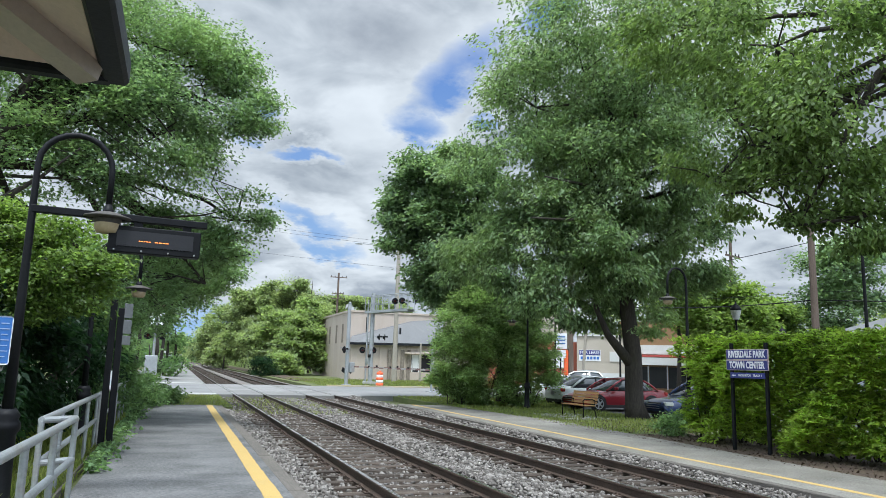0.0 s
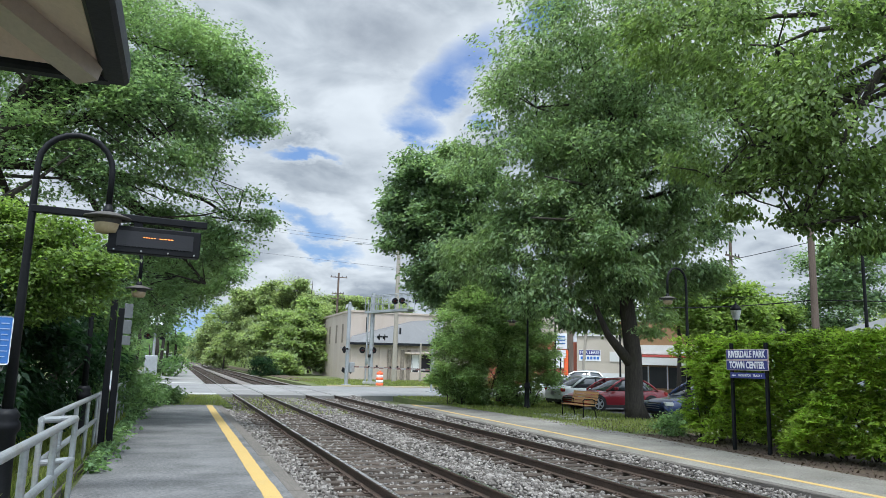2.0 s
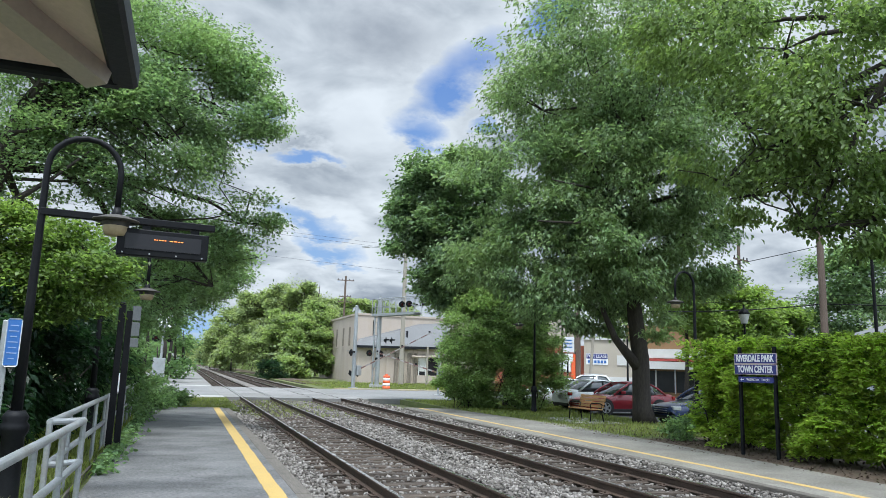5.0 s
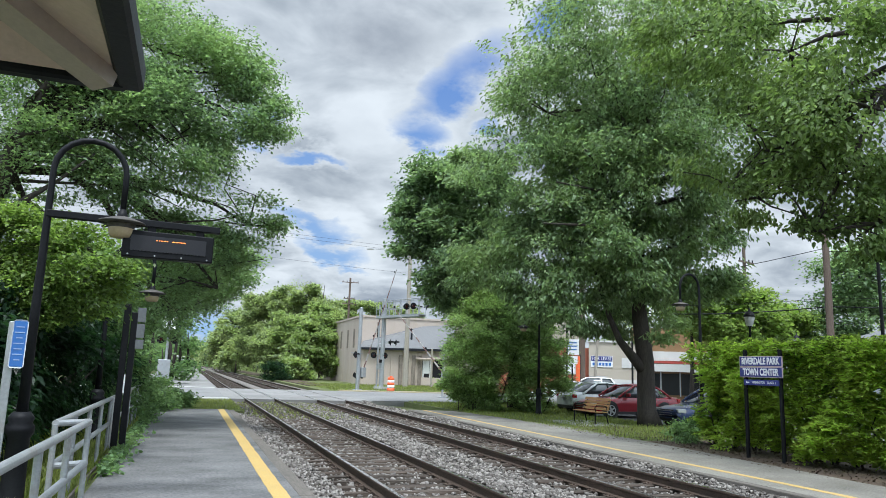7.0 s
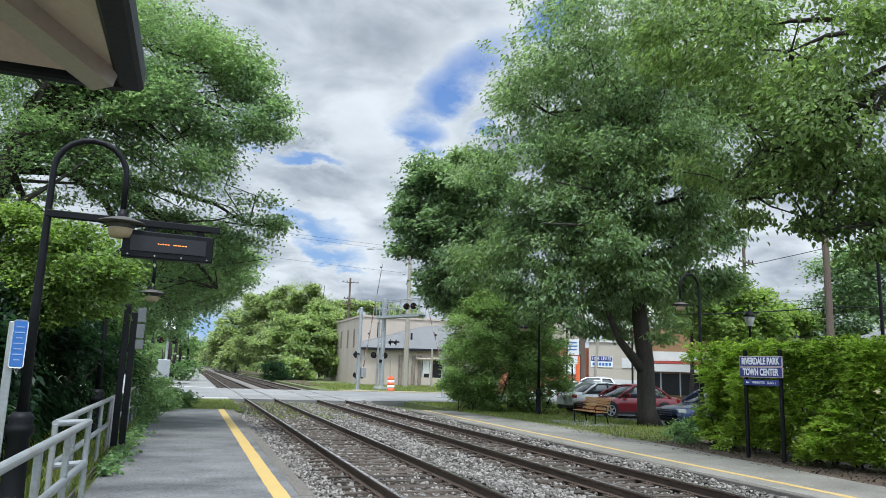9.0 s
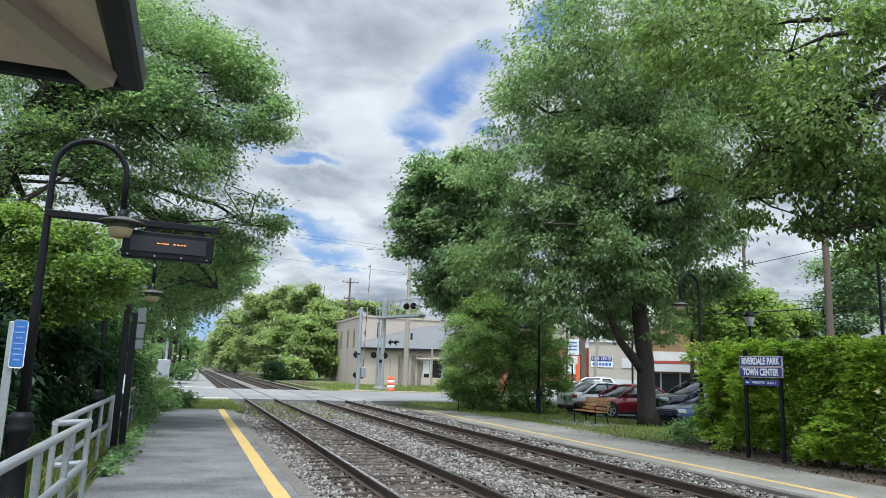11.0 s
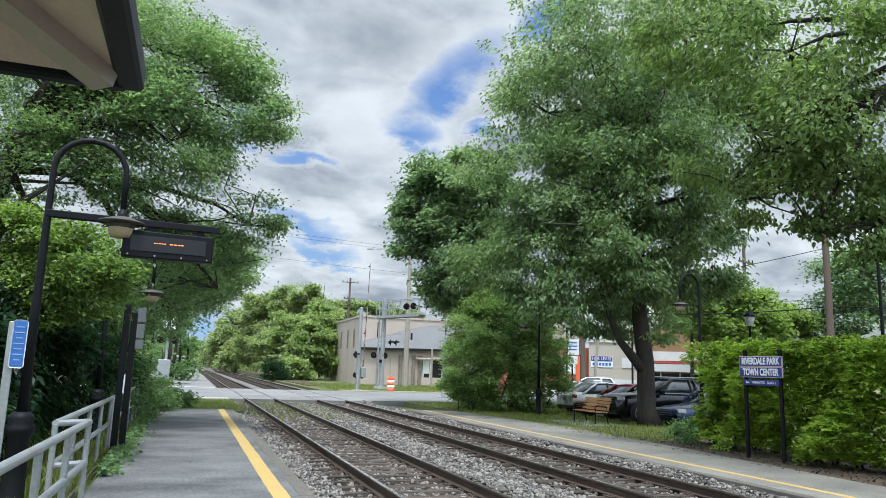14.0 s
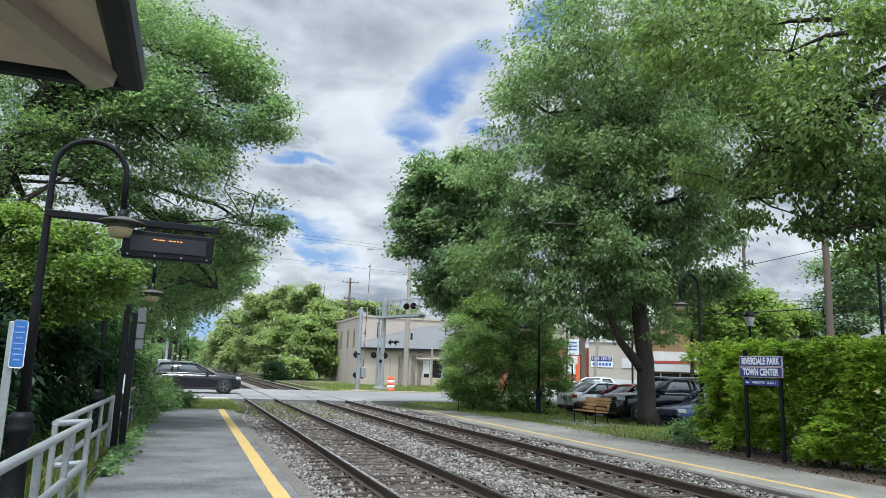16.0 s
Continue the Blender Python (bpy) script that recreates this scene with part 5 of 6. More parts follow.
def cantilever():
    t = thing("signal_cantilever", "galvanised cantilever with crossing flashers over the road", "signal gantry", pose(15.29, 58.69, GRADE, 0, 0, -68))
    boxpart("foot", (0, 0, 0.12), (0.9, 0.9, 0.24), M_CONC, t, "", 0, 0.02)
    cylpart("mast", (0, 0, 0.2), (0, 0, 7.46), 0.20, M_GALV, t, "thick galvanised mast", 0.18, 16)
    cylpart("conduit", (-0.25, -0.30, 0.2), (-0.25, -0.30, 7.06), 0.07, M_GALV, t, seg=8)
    for i in range(14):
        cylpart("rung", (-0.25, -0.30, 0.6 + i * 0.4), (0, 0, 0.6 + i * 0.4), 0.016, M_GALV, t, seg=6)
    for x, y in ((-0.36, -0.36), (0.36, -0.36), (-0.36, 0.36), (0.36, 0.36)):
        cylpart("anchor_bolt", (x, y, 0.22), (x, y, 0.36), 0.035, M_GALV, t, seg=6)
    L, zb, zt = 5.0, 6.02, 7.36
    n = 7
    for y in (-0.38, 0.38):
        boxpart("chord", (L / 2 - 0.3, y, zb), (L + 0.6, 0.11, 0.20), M_GALV, t)
        cylpart("handrail", (-0.6, y, zt), (L, y, zt), 0.035, M_GALV, t, seg=8)
        cylpart("handrail", (-0.6, y, (zb + zt) / 2), (L, y, (zb + zt) / 2), 0.03, M_GALV, t, seg=8)
        for i in range(n + 1):
            x = -0.6 + i * (L + 0.6) / n
            cylpart("upright", (x, y, zb), (x, y, zt), 0.035, M_GALV, t, seg=8)
    for x in (-0.6, L):
        cylpart("end_rail", (x, -0.38, zt), (x, 0.38, zt), 0.035, M_GALV, t, seg=8)
    boxpart("walkway", (L / 2 - 0.3, 0, zb + 0.08), (L + 0.6, 0.72, 0.05), M_GALV, t, "steel grating walkway")
    for x, y, a in ((3.6, -0.50, 62), (4.5, -0.50, 62), (3.9, 0.55, 150), (4.9, 0.50, 150)):
        lamp_head(t, (x, y, zb + 0.72), a)
    boxpart("crossarm", (0, -0.2, 2.90), (1.3, 0.07, 0.07), M_GALV, t, rz=68)
    for x, y in ((-0.22, -0.55), (0.18, 0.30)):
        lamp_head(t, (x, y - 0.2, 2.82), 74)
    boxpart("crossarm", (0.35, 0.45, 3.94), (0.07, 1.0, 0.07), M_GALV, t, rz=-30)
    for x, y in ((0.35, 0.50), (0.60, 0.90)):
        lamp_head(t, (x, y, 3.94), 150)
    boxpart("control_box", (-0.1, -0.3, 1.9), (0.3, 0.22, 0.5), M_GALV, t, "", 0, 0.02)
    boxpart("junction_box", (0.1, -0.24, 2.35), (0.22, 0.16, 0.26), M_BLACK, t, "", 0, 0.02)
    cylpart("bell", (0.02, 0, zt + 0.1), (0.02, 0, zt + 0.28), 0.14, M_GALV, t, seg=12)


cantilever()


def far_signal():
    t = thing("crossing_signal", "white crossing mast with flashers by the lane", "crossing signal", pose(-1.5, 53.5, GRADE, 0, 0, 0))
    cylpart("mast", (0, 0, 0), (0, 0, 5.2), 0.09, M_GALV, t)
    for s in (-0.45, 0.45):
        lamp_head(t, (s, -0.2, 3.2), 0)
    for a in (45, -45):
        boxpart("crossbuck", (0, -0.1, 4.4), (1.2, 0.02, 0.22), M_SIGNWHITE, t, "white crossbuck board", 0, 0, 0, a)
    boxpart("relay_box", (-0.1, 0, 1.2), (0.8, 0.6, 1.3), M_GALV, t, "", 0, 0.02)


far_signal()


M_DECK = surf("crossing_deck_panel", (0.17, 0.168, 0.165), (0.29, 0.284, 0.275), 35, 0.8, 0.9, 0.4, dirt=(0.15, 0.14, 0.13), dirt_scale=1.2, dirt_amount=0.6, vary=0.12)


def crossing_panels():
    for j, (x0, x1) in enumerate(((1.9, TRACKS[0] - GAUGE - 0.12), (TRACKS[0] - GAUGE + 0.12, TRACKS[0] + GAUGE - 0.12), (TRACKS[0] + GAUGE + 0.12, TRACKS[1] - GAUGE - 0.12), (TRACKS[1] - GAUGE + 0.12, TRACKS[1] + GAUGE - 0.12), (TRACKS[1] + GAUGE + 0.12, 9.4))):
        t = thing("crossing_deck", "pale concrete panels laid between the rails", "crossing deck", group="crossing decks", kind="structure")
        n = 6
        for i in range(n):
            y0 = ROAD_N - 0.6 + i * (ROAD_F - ROAD_N + 1.0) / n
            y1 = ROAD_N - 0.6 + (i + 1) * (ROAD_F - ROAD_N + 1.0) / n - 0.03
            boxpart("panel", ((x0 + x1) / 2, (y0 + y1) / 2, -0.145), (x1 - x0, y1 - y0, 0.19), M_DECK, t, "", 0, 0.012)


crossing_panels()
M_KERB = surf("faded_kerb_paint", (0.33, 0.29, 0.19), (0.46, 0.39, 0.24), 30, 0.8, 0.85, 0.3, dirt=(0.30, 0.29, 0.27), dirt_scale=0.5, dirt_amount=0.8)
kerb = part("kerb", box(B(), (24, ROAD_F + 0.10, -0.02), (27, 0.18, 0.12), 0, 0.02), M_KERB)
tagged(kerb, "yellow painted kerb along the road", "kerb", kind="structure")


# ---- tan building by the crossing ----
def tan_building():
    t = thing("tan_building", "weathered tan stucco building with a grey lean-to", "building")
    wall = boxpart("wall", (27.2, 91.0, 3.7), (18.0, 22.0, 7.6), M_STUCCO, t, "tan stucco main block")
    boxpart("parapet", (27.2, 91.0, 7.55), (18.2, 22.2, 0.22), M_STUCCO, t)
    # the streak colour also serves as painted shadow in these windows
    for y in (83.5, 87.0, 91.0):
        w = boxpart("window", (18.19, y, 5.1), (0.06, 0.75, 2.2), M_STREAK_SHADE, t, "narrow window with shadow put into its colour", 0, 0.01)
        boxpart("sill", (18.14, y, 3.95), (0.12, 0.95, 0.10), M_STUCCO, w)
    boxpart("slot_window", (20.2, 79.98, 5.6), (0.22, 0.06, 2.6), M_DARKOPEN, t, "tall dark slot window")
    lean = boxpart("lean_to_wall", (22.7, 78.2, 1.85), (10.6, 4.0, 4.0), M_STUCCO, t, "tan lean-to wall")
    boxpart("stained_bay", (23.3, 76.15, 1.75), (2.2, 0.14, 3.8), M_STAIN, t, "stained flaking bay", 0, 0.01)
    for x in (17.7, 19.3, 20.9, 22.4):
        boxpart("pilaster", (x, 76.15, 1.8), (0.22, 0.12, 3.7), M_STUCCO, t)
    for x, w in ((21.9, 0.4), (22.6, 0.5), (23.4, 0.45), (24.1, 0.4)):
        boxpart("stain_patch", (x, 76.07, 1.6), (w, 0.05, 3.3), M_STREAK_SHADE, t, "dark weather streak")
    bm = B()
    pl = [(17.2, 75.7, 3.78), (28.2, 75.7, 3.95), (29.5, 79.95, 7.0), (25.5, 79.95, 6.6), (18.5, 79.95, 4.6)]
    lo = [bm.verts.new(p) for p in pl]
    hi = [bm.verts.new((p[0], p[1], p[2] + 0.12)) for p in pl]
    bm.faces.new(lo[::-1])
    bm.faces.new(hi)
    for i in range(5):
        bm.faces.new((lo[i], lo[(i + 1) % 5], hi[(i + 1) % 5], hi[i]))
    part("lean_to_roof", bm, M_ROOFGREY, t, "grey metal lean-to roof")
    # near-black board, deepened to stand for the shade under the eave
    boxpart("eave_shade_board", (22.7, 75.68, 3.84), (11.0, 0.10, 0.24), M_DARKTRIM, t, "", 0, 0, 0, -0.9)
    cylpart("roof_vent", (23.5, 77.6, 5.0), (23.5, 77.6, 5.75), 0.12, M_DARKTRIM, t)
    w = boxpart("shop_window", (25.7, 76.1, 1.9), (2.6, 0.16, 2.1), M_DARKOPEN, t, "dark broken shop window", 0, 0.01)
    for x in (24.5, 25.3, 27.0):
        boxpart("mullion", (x, 76.0, 1.9), (0.12, 0.12, 2.2), M_WHITE, w)
    boxpart("blind", (24.9, 76.0, 2.1), (0.6, 0.04, 1.6), M_WHITE, w, "pale hanging blind")
    boxpart("window_bulkhead", (25.7, 76.05, 0.45), (2.8, 0.3, 0.85), M_STUCCO, t)
    tube_bm = tube(B(), [(23.6, 75.9, 2.9), (24.4, 75.7, 2.85), (26.9, 75.8, 3.0)], 0.14, 8)
    part("awning_roll", tube_bm, M_STAIN, t, "rolled stained awning")


tan_building()


# ---- poles and wires ----
def pole(at, top, r, material, label, arms=(), turn=0):
    t = thing("utility_pole", label, "utility pole", pose(*at, 0, 0, turn))
    cylpart("shaft", (0, 0, 0), (0, 0, top), r, material, t, r1=r * 0.72, seg=12)
    for z, w in arms:
        a = boxpart("crossarm", (0, -r, z), (w, 0.10, 0.12), material, t)
        for k in (-0.45, -0.2, 0.2, 0.45):
            cylpart("insulator", (w * k, -r, z + 0.06), (w * k, -r, z + 0.24), 0.05, M_DARKTRIM, a, seg=6)
    return t


PALE = pole((20.6, 69.6, -0.1), 14.2, 0.26, M_POLEPALE, "tall pale weathered pole with a street light arm")
part("lamp_arm", tube(B(), [(0, 0, 13.2), (-1.6, 0.4, 13.75), (-3.6, 0.95, 13.9)], 0.035, 6), M_GALV, PALE)
boxpart("lamp_head", (-4.0, 1.05, 13.88), (0.75, 0.28, 0.14), M_GALV, PALE, "grey street light head", -15, 0.03)
pole((22.4, 107.7, -0.1), 15.4, 0.2, M_POLEWOOD, "distant utility pole with three crossarms", ((14.7, 2.6), (12.2, 1.8), (11.4, 2.2)))
pole((33.3, 30.2, -0.1), 14.5, 0.22, M_POLEWOOD, "thick brown utility pole behind the hedge")
pole((37.2, 40.8, -0.1), 11.6, 0.15, M_POLEWOOD, "utility pole among the trees", ((10.2, 2.0),), 20)
pole((25.26, 43.15, -0.1), 9.0, 0.24, M_POLEWOOD, "brown wooden pole in the parking lot")
pole((24.0, 71.6, -0.1), 4.0, 0.13, M_POLEPALE, "short grey pole before the shop window")
pole((17.0, 13.8, -0.1), 6.5, 0.05, M_BLACK, "slim black pole behind the hedge")
pole((20.47, 36.67, -0.1), 6.0, 0.06, M_BLACK, "slim black pole by the parked cars")
pole((25.5, 37.6, -0.1), 4.2, 0.07, M_BLACK, "slim black pole in the parking lot")


LEAN = thing("leaning_pole", "grey pole leaning in the parking lot", "pole", pose(26.34, 43.5, -0.1))
cylpart("shaft", (0, 0, 0), (0.45, 0, 5.2), 0.11, M_POLEPALE, LEAN, r1=0.09)


def wire(a, b, sag, r=0.02):
    pts = []
    for i in range(13):
        f = i / 12
        p = Vector(a).lerp(Vector(b), f)
        p.z -= sag * 4 * f * (1 - f)
        pts.append(p)
    tagged(part("overhead_wire", tube(B(), pts, r, 5), M_BLACK), "thin dark overhead wire strung across the street", "wire", "overhead wires")


for dz in (0.0, -0.35, -2.6):
    wire((-40, 72, 18.4 + dz), (20.6, 69.6, 17.2 + dz - 3.2), 0.6, 0.010)
wire((16, 38.5, 5.4), (33.3, 30.2, 9.2), 0.3)
wire((33.3, 30.2, 9.0), (48, 14, 9.4), 0.3)
for dz, r in ((0, 0.03), (0.5, 0.012)):
    wire((24, 37, 5.5 + dz), (33.3, 30.2, 5.9 + dz), 0.25, r)
    wire((33.3, 30.2, 5.9 + dz), (50, 12, 5.9 + dz), 0.3, r)


def lantern_lamp(at, h, k=1.0):
    t = thing("post_lamp", "black lantern lamp on a slim post", "street lamp", pose(*at), "lantern lamps")
    part("post", lathe(B(), [(0.12, 0), (0.1, 0.5), (0.05, 0.6), (0.04, h - 0.75 * k), (0.09, h - 0.7 * k)], seg=12), M_BLACK, t)
    part("lens", lathe(B(), [(0.11 * k, 0), (0.20 * k, 0.34 * k), (0.2 * k, 0.36 * k)], (0, 0, h - 0.7 * k), 10), M_LAMPGLASS, t, "frosted glass lantern")
    part("cap", lathe(B(), [(0.23 * k, 0.36 * k), (0.20 * k, 0.44 * k), (0.10 * k, 0.56 * k), (0.04 * k, 0.6 * k), (0.02 * k, 0.72 * k)], (0, 0, h - 0.7 * k), 12), M_BLACK, t)


lantern_lamp((20.3, 22.1, -0.1), 4.55)
lantern_lamp((32.19, 31.5, -0.1), 4.52)


# ---- town beyond the parking lot ----
def town():
    rz = -37
    t = thing("red_shop", "red painted shop with a flat cream parapet", "building", pose(28.8, 54.5, -0.1, 0, 0, -28))
    boxpart("wall", (-0.5, 3, 2.0), (7.5, 6, 4.1), M_REDWALL, t, "red painted wall")
    boxpart("parapet", (-0.5, 3, 5.2), (6.6, 5, 2.4), M_CREAM, t, "cream upper storey")
    for x in (-3.0, -1.6, -0.2):
        boxpart("window", (x, 0.46, 5.2), (0.8, 0.08, 0.6), M_DARKOPEN, t)
    for x in (-2.6, 1.6):
        w = boxpart("window", (x, -0.03, 2.6), (1.1, 0.08, 1.5), M_WHITE, t, "white framed window")
        boxpart("pane", (x, -0.08, 2.6), (0.9, 0.03, 1.3), M_SIGNWHITE, w)
    t = thing("vacant_shop", "cream and white vacant shop with a lease banner", "building", pose(33.6, 50.6, -0.1, 0, 0, -34))
    boxpart("wall", (-0.7, 3, 2.9), (4.4, 6, 3.3), M_CREAM, t, "cream upper wall")
    boxpart("lower_wall", (-0.7, 2.98, 0.6), (4.44, 6.06, 1.9), M_WHITE, t, "white lower wall")
    boxpart("coping", (-0.7, 3, 4.6), (4.6, 6.2, 0.14), M_WHITE, t)
    b = boxpart("banner", (-1.85, -0.03, 2.95), (1.75, 0.03, 0.9), M_SIGNWHITE, t, "white lease banner")
    boxpart("banner_band", (-1.85, -0.055, 3.18), (1.7, 0.02, 0.40), M_SIGNBLUE, b)
    lettering("FOR LEASE", 0.36, b, pose(-1.85, -0.07, 3.18, 90, 0, 0), M_SIGNWHITE, 0.004, width=1.55)
    for i in range(6):
        boxpart("text_bar", (-2.5 + i * 0.26, -0.06, 2.74), (0.18, 0.02, 0.22), M_SIGNBLUE2, b)
    boxpart("window", (0.3, -0.03, 2.9), (1.1, 0.06, 0.8), M_WHITE, t)
    t = thing("brown_shop", "brown brick shop with a white sign band", "building", pose(37.9, 48.6, -0.1, 0, 0, -40))
    boxpart("wall", (0, 3, 2.9), (8.5, 6, 5.9), M_BROWNWALL, t, "brown brick wall")
    boxpart("sign_band", (-0.5, -0.1, 3.55), (5.6, 0.25, 0.75), M_WHITE, t, "white sign band")
    boxpart("trim", (-0.5, -0.2, 3.05), (6.4, 0.4, 0.18), M_REDSTRIPE, t, "dark red trim")
    boxpart("awning", (-0.5, -0.5, 2.6), (6.4, 1.0, 0.6), M_WHITE, t, "white awning")
    for x in (-2.6, -1.1, 0.4, 1.9):
        w = boxpart("shop_window", (x, -0.05, 1.3), (1.35, 0.1, 1.7), M_DARKOPEN, t, "dark shop window")
        boxpart("mullion", (x + 0.74, -0.08, 1.3), (0.10, 0.14, 1.9), M_WHITE, w)
    t = thing("house", "pale yellow house with a grey hipped roof", "house", pose(43.7, 30.7, -0.1, 0, 0, -52))
    boxpart("wall", (0, 4, 2.3), (10, 8, 4.8), M_YELLOWWALL, t, "pale yellow wall")
    bm = B()
    r = [(-5.6, -0.6, 4.65), (5.6, -0.6, 4.65), (5.6, 8.6, 4.65), (-5.6, 8.6, 4.65), (-1.8, 4, 6.1), (1.8, 4, 6.1)]
    v = [bm.verts.new(p) for p in r]
    for f in ((0, 1, 5, 4), (1, 2, 5), (2, 3, 4, 5), (3, 0, 4), (3, 2, 1, 0)):
        bm.faces.new([v[i] for i in f])
    roof = part("roof", bm, M_ROOFGREY, t, "pale grey hipped roof")
    boxpart("chimney", (-1.0, 1.4, 6.0), (0.55, 0.55, 2.6), M_REDWALL, t, "red brick chimney")
    for x in (-3.5, -1.2, 1.2):
        w = boxpart("window", (x, -0.03, 3.3), (1.0, 0.08, 1.3), M_WHITE, t)
        boxpart("pane", (x, -0.08, 3.3), (0.8, 0.03, 1.1), M_DARKOPEN, w)
    t = thing("lot_sign", "white parking sign on a black post", "sign", pose(21.24, 37.39, -0.1, 0, 0, -28))
    cylpart("post", (0, 0.04, 0), (0, 0.04, 3.0), 0.05, M_BLACK, t, seg=8)
    p = boxpart("plate", (0, 0, 3.4), (0.75, 0.03, 0.9), M_SIGNWHITE, t, "white plate", 0, 0.005)
    for i in range(3):
        boxpart("text_bar", (0, -0.02, 3.65 - i * 0.2), (0.5, 0.01, 0.07), M_SIGNBLUE2, p)
    boxpart("lower_plate", (0, 0, 2.65), (0.6, 0.03, 0.45), M_SIGNWHITE, t, "white plate")
    t = thing("banner_flag", "narrow red and orange advertising flag", "flag", pose(24.03, 41.55, -0.1, 0, 0, -28))
    boxpart("cloth", (0, 0, 1.7), (0.26, 0.03, 2.6), M_ORANGE, t, "orange red cloth", 0, 0.01)
    cylpart("pole", (0.14, 0, 0), (0.14, 0, 3.1), 0.02, M_BLACK, t, seg=6)


town()


# ---- vehicles ----
def loft(bm, secs, smooth=True):
    rings = [[bm.verts.new(p) for p in s] for s in secs]
    k = len(rings[0])
    for r0, r1 in zip(rings, rings[1:]):
        for i in range(k):
            bm.faces.new((r0[i], r0[(i + 1) % k], r1[(i + 1) % k], r1[i])).smooth = smooth
    bm.faces.new(rings[0][::-1])
    bm.faces.new(rings[-1])
    bmesh.ops.recalc_face_normals(bm, faces=bm.faces)
    return bm


def car(name, label, coat, L, W, H, at, suv=False, wagon=False, group="", rims=M_ALLOY, category="car"):
    """A car heading along its +x, its origin on the ground under its middle."""
    t = thing(name, label, category, at, group)
    h, w = L / 2, W / 2
    g = 0.24 if suv else 0.18
    belt = H * (0.645 if suv else 0.63)
    hood = H * (0.64 if suv else 0.55)
    boot = H * (0.62 if (suv or wagon) else 0.66)

    def sec(x, wid, lo, mid, top):
        return [(x, -wid * 0.90, lo), (x, -wid, lo + 0.12), (x, -wid, mid * 0.75), (x, -wid * 0.975, mid), (x, -wid * 0.80, top), (x, 0, top + 0.025),
                (x, wid * 0.80, top), (x, wid * 0.975, mid), (x, wid, mid * 0.75), (x, wid, lo + 0.12), (x, wid * 0.90, lo)]

    prof = [(-h, 0.82, g + 0.16, 0.50 * H, boot * 0.80), (-h + 0.10, 0.90, g + 0.05, 0.55 * H, boot * 0.97), (-h + 0.5, 0.98, g, 0.57 * H, boot), (-h + 1.2, 1.0, g, belt - 0.05, belt),
            (0.0, 1.0, g, belt - 0.05, belt), (h - 1.55, 1.0, g, belt - 0.06, belt - 0.01), (h - 1.15, 0.99, g, hood - 0.06, hood), (h - 0.45, 0.95, g, hood - 0.12, hood - 0.07),
            (h - 0.12, 0.86, g + 0.04, hood - 0.22, hood - 0.16), (h, 0.74, g + 0.16, hood * 0.6, hood * 0.70)]
    body = part("body", loft(B(), [sec(x, w * k, lo, mid, top) for x, k, lo, mid, top in prof]), coat, t, "painted body shell")
    # cabin: dark glazing with painted roof and pillars
    f0, f1 = h - (1.40 if not suv else 1.55), h - (2.25 if not suv else 2.55)
    r1, r0 = (-h + 0.55, -h + 0.16) if (suv or wagon) else (-h + 1.35, -h + 0.55)

    def cab(x, wid, z0, z1):
        return [(x, -wid, z0), (x, -wid * 0.92, (z0 + z1) / 2), (x, -wid * 0.80, z1), (x, 0, z1 + 0.02), (x, wid * 0.80, z1), (x, wid * 0.92, (z0 + z1) / 2), (x, wid, z0)]

    zb = belt - 0.03
    part("glazing", loft(B(), [cab(r0, w * 0.86, zb, zb + 0.03), cab(r1, w * 0.93, zb, H - 0.07), cab((r1 + f1) / 2, w * 0.95, zb, H - 0.03), cab(f1, w * 0.94, zb, H - 0.07), cab(f0, w * 0.88, zb - 0.03, zb)]), M_GLASS, t, "tinted windows")
    bm = B()

    def roofsec(x, z, wid):
        return [(x, -wid, z - 0.05), (x, -wid * 0.9, z), (x, 0, z + 0.03), (x, wid * 0.9, z), (x, wid, z - 0.05), (x, 0, z - 0.06)]
    part("roof", loft(bm, [roofsec(r1 - 0.05, H - 0.045, w * 0.78), roofsec((r1 + f1) / 2, H - 0.003, w * 0.80), roofsec(f1 + 0.05, H - 0.05, w * 0.78)]), coat, t, "painted roof")
    for s in (-1, 1):
        for xa, za, xb, zb2 in ((f0 + 0.02, zb, f1, H - 0.06), (r0 - 0.02, zb, r1, H - 0.06), ((f1 + r1) / 2 - 0.02, zb, (f1 + r1) / 2, H - 0.05)):
            part("pillar", tube(B(), [(xa, s * w * 0.90, za), ((xa + xb) / 2, s * w * 0.885, (za + zb2) / 2 + 0.03), (xb, s * w * 0.78, zb2)], 0.045, 6), coat if xa != (f1 + r1) / 2 - 0.02 else M_PLASTIC, t)
        part("mirror", box(B(), (f0 - 0.35, s * (w + 0.08), belt + 0.08), (0.14, 0.22, 0.15), 0, 0.03), coat, t)
        boxpart("sill", (0, s * w * 0.985, g + 0.05), (L - 2.0, 0.05, 0.12), M_PLASTIC, t, "", 0, 0.01)
        for xx in (f1 - 0.75, r1 + 0.55):
            boxpart("door_handle", (xx, s * (w + 0.005), belt - 0.14), (0.2, 0.03, 0.04), M_ALLOY if suv else coat, t, "", 0, 0.008)
        boxpart("door_seam", ((f1 + r1) / 2, s * w * 0.997, belt * 0.64), (0.012, 0.012, belt * 0.6), M_PLASTIC, t)
        boxpart("headlamp", (h - 0.22, s * w * 0.68, hood - 0.20), (0.30, w * 0.42, 0.15), M_HEADLAMP, t, "clear headlamp", -s * 22, 0.03)
        boxpart("tail_lamp", (-h + 0.14, s * w * 0.70, boot - 0.18), (0.22, w * 0.42, 0.17), M_TAIL, t, "red tail lamp", s * 14, 0.03)
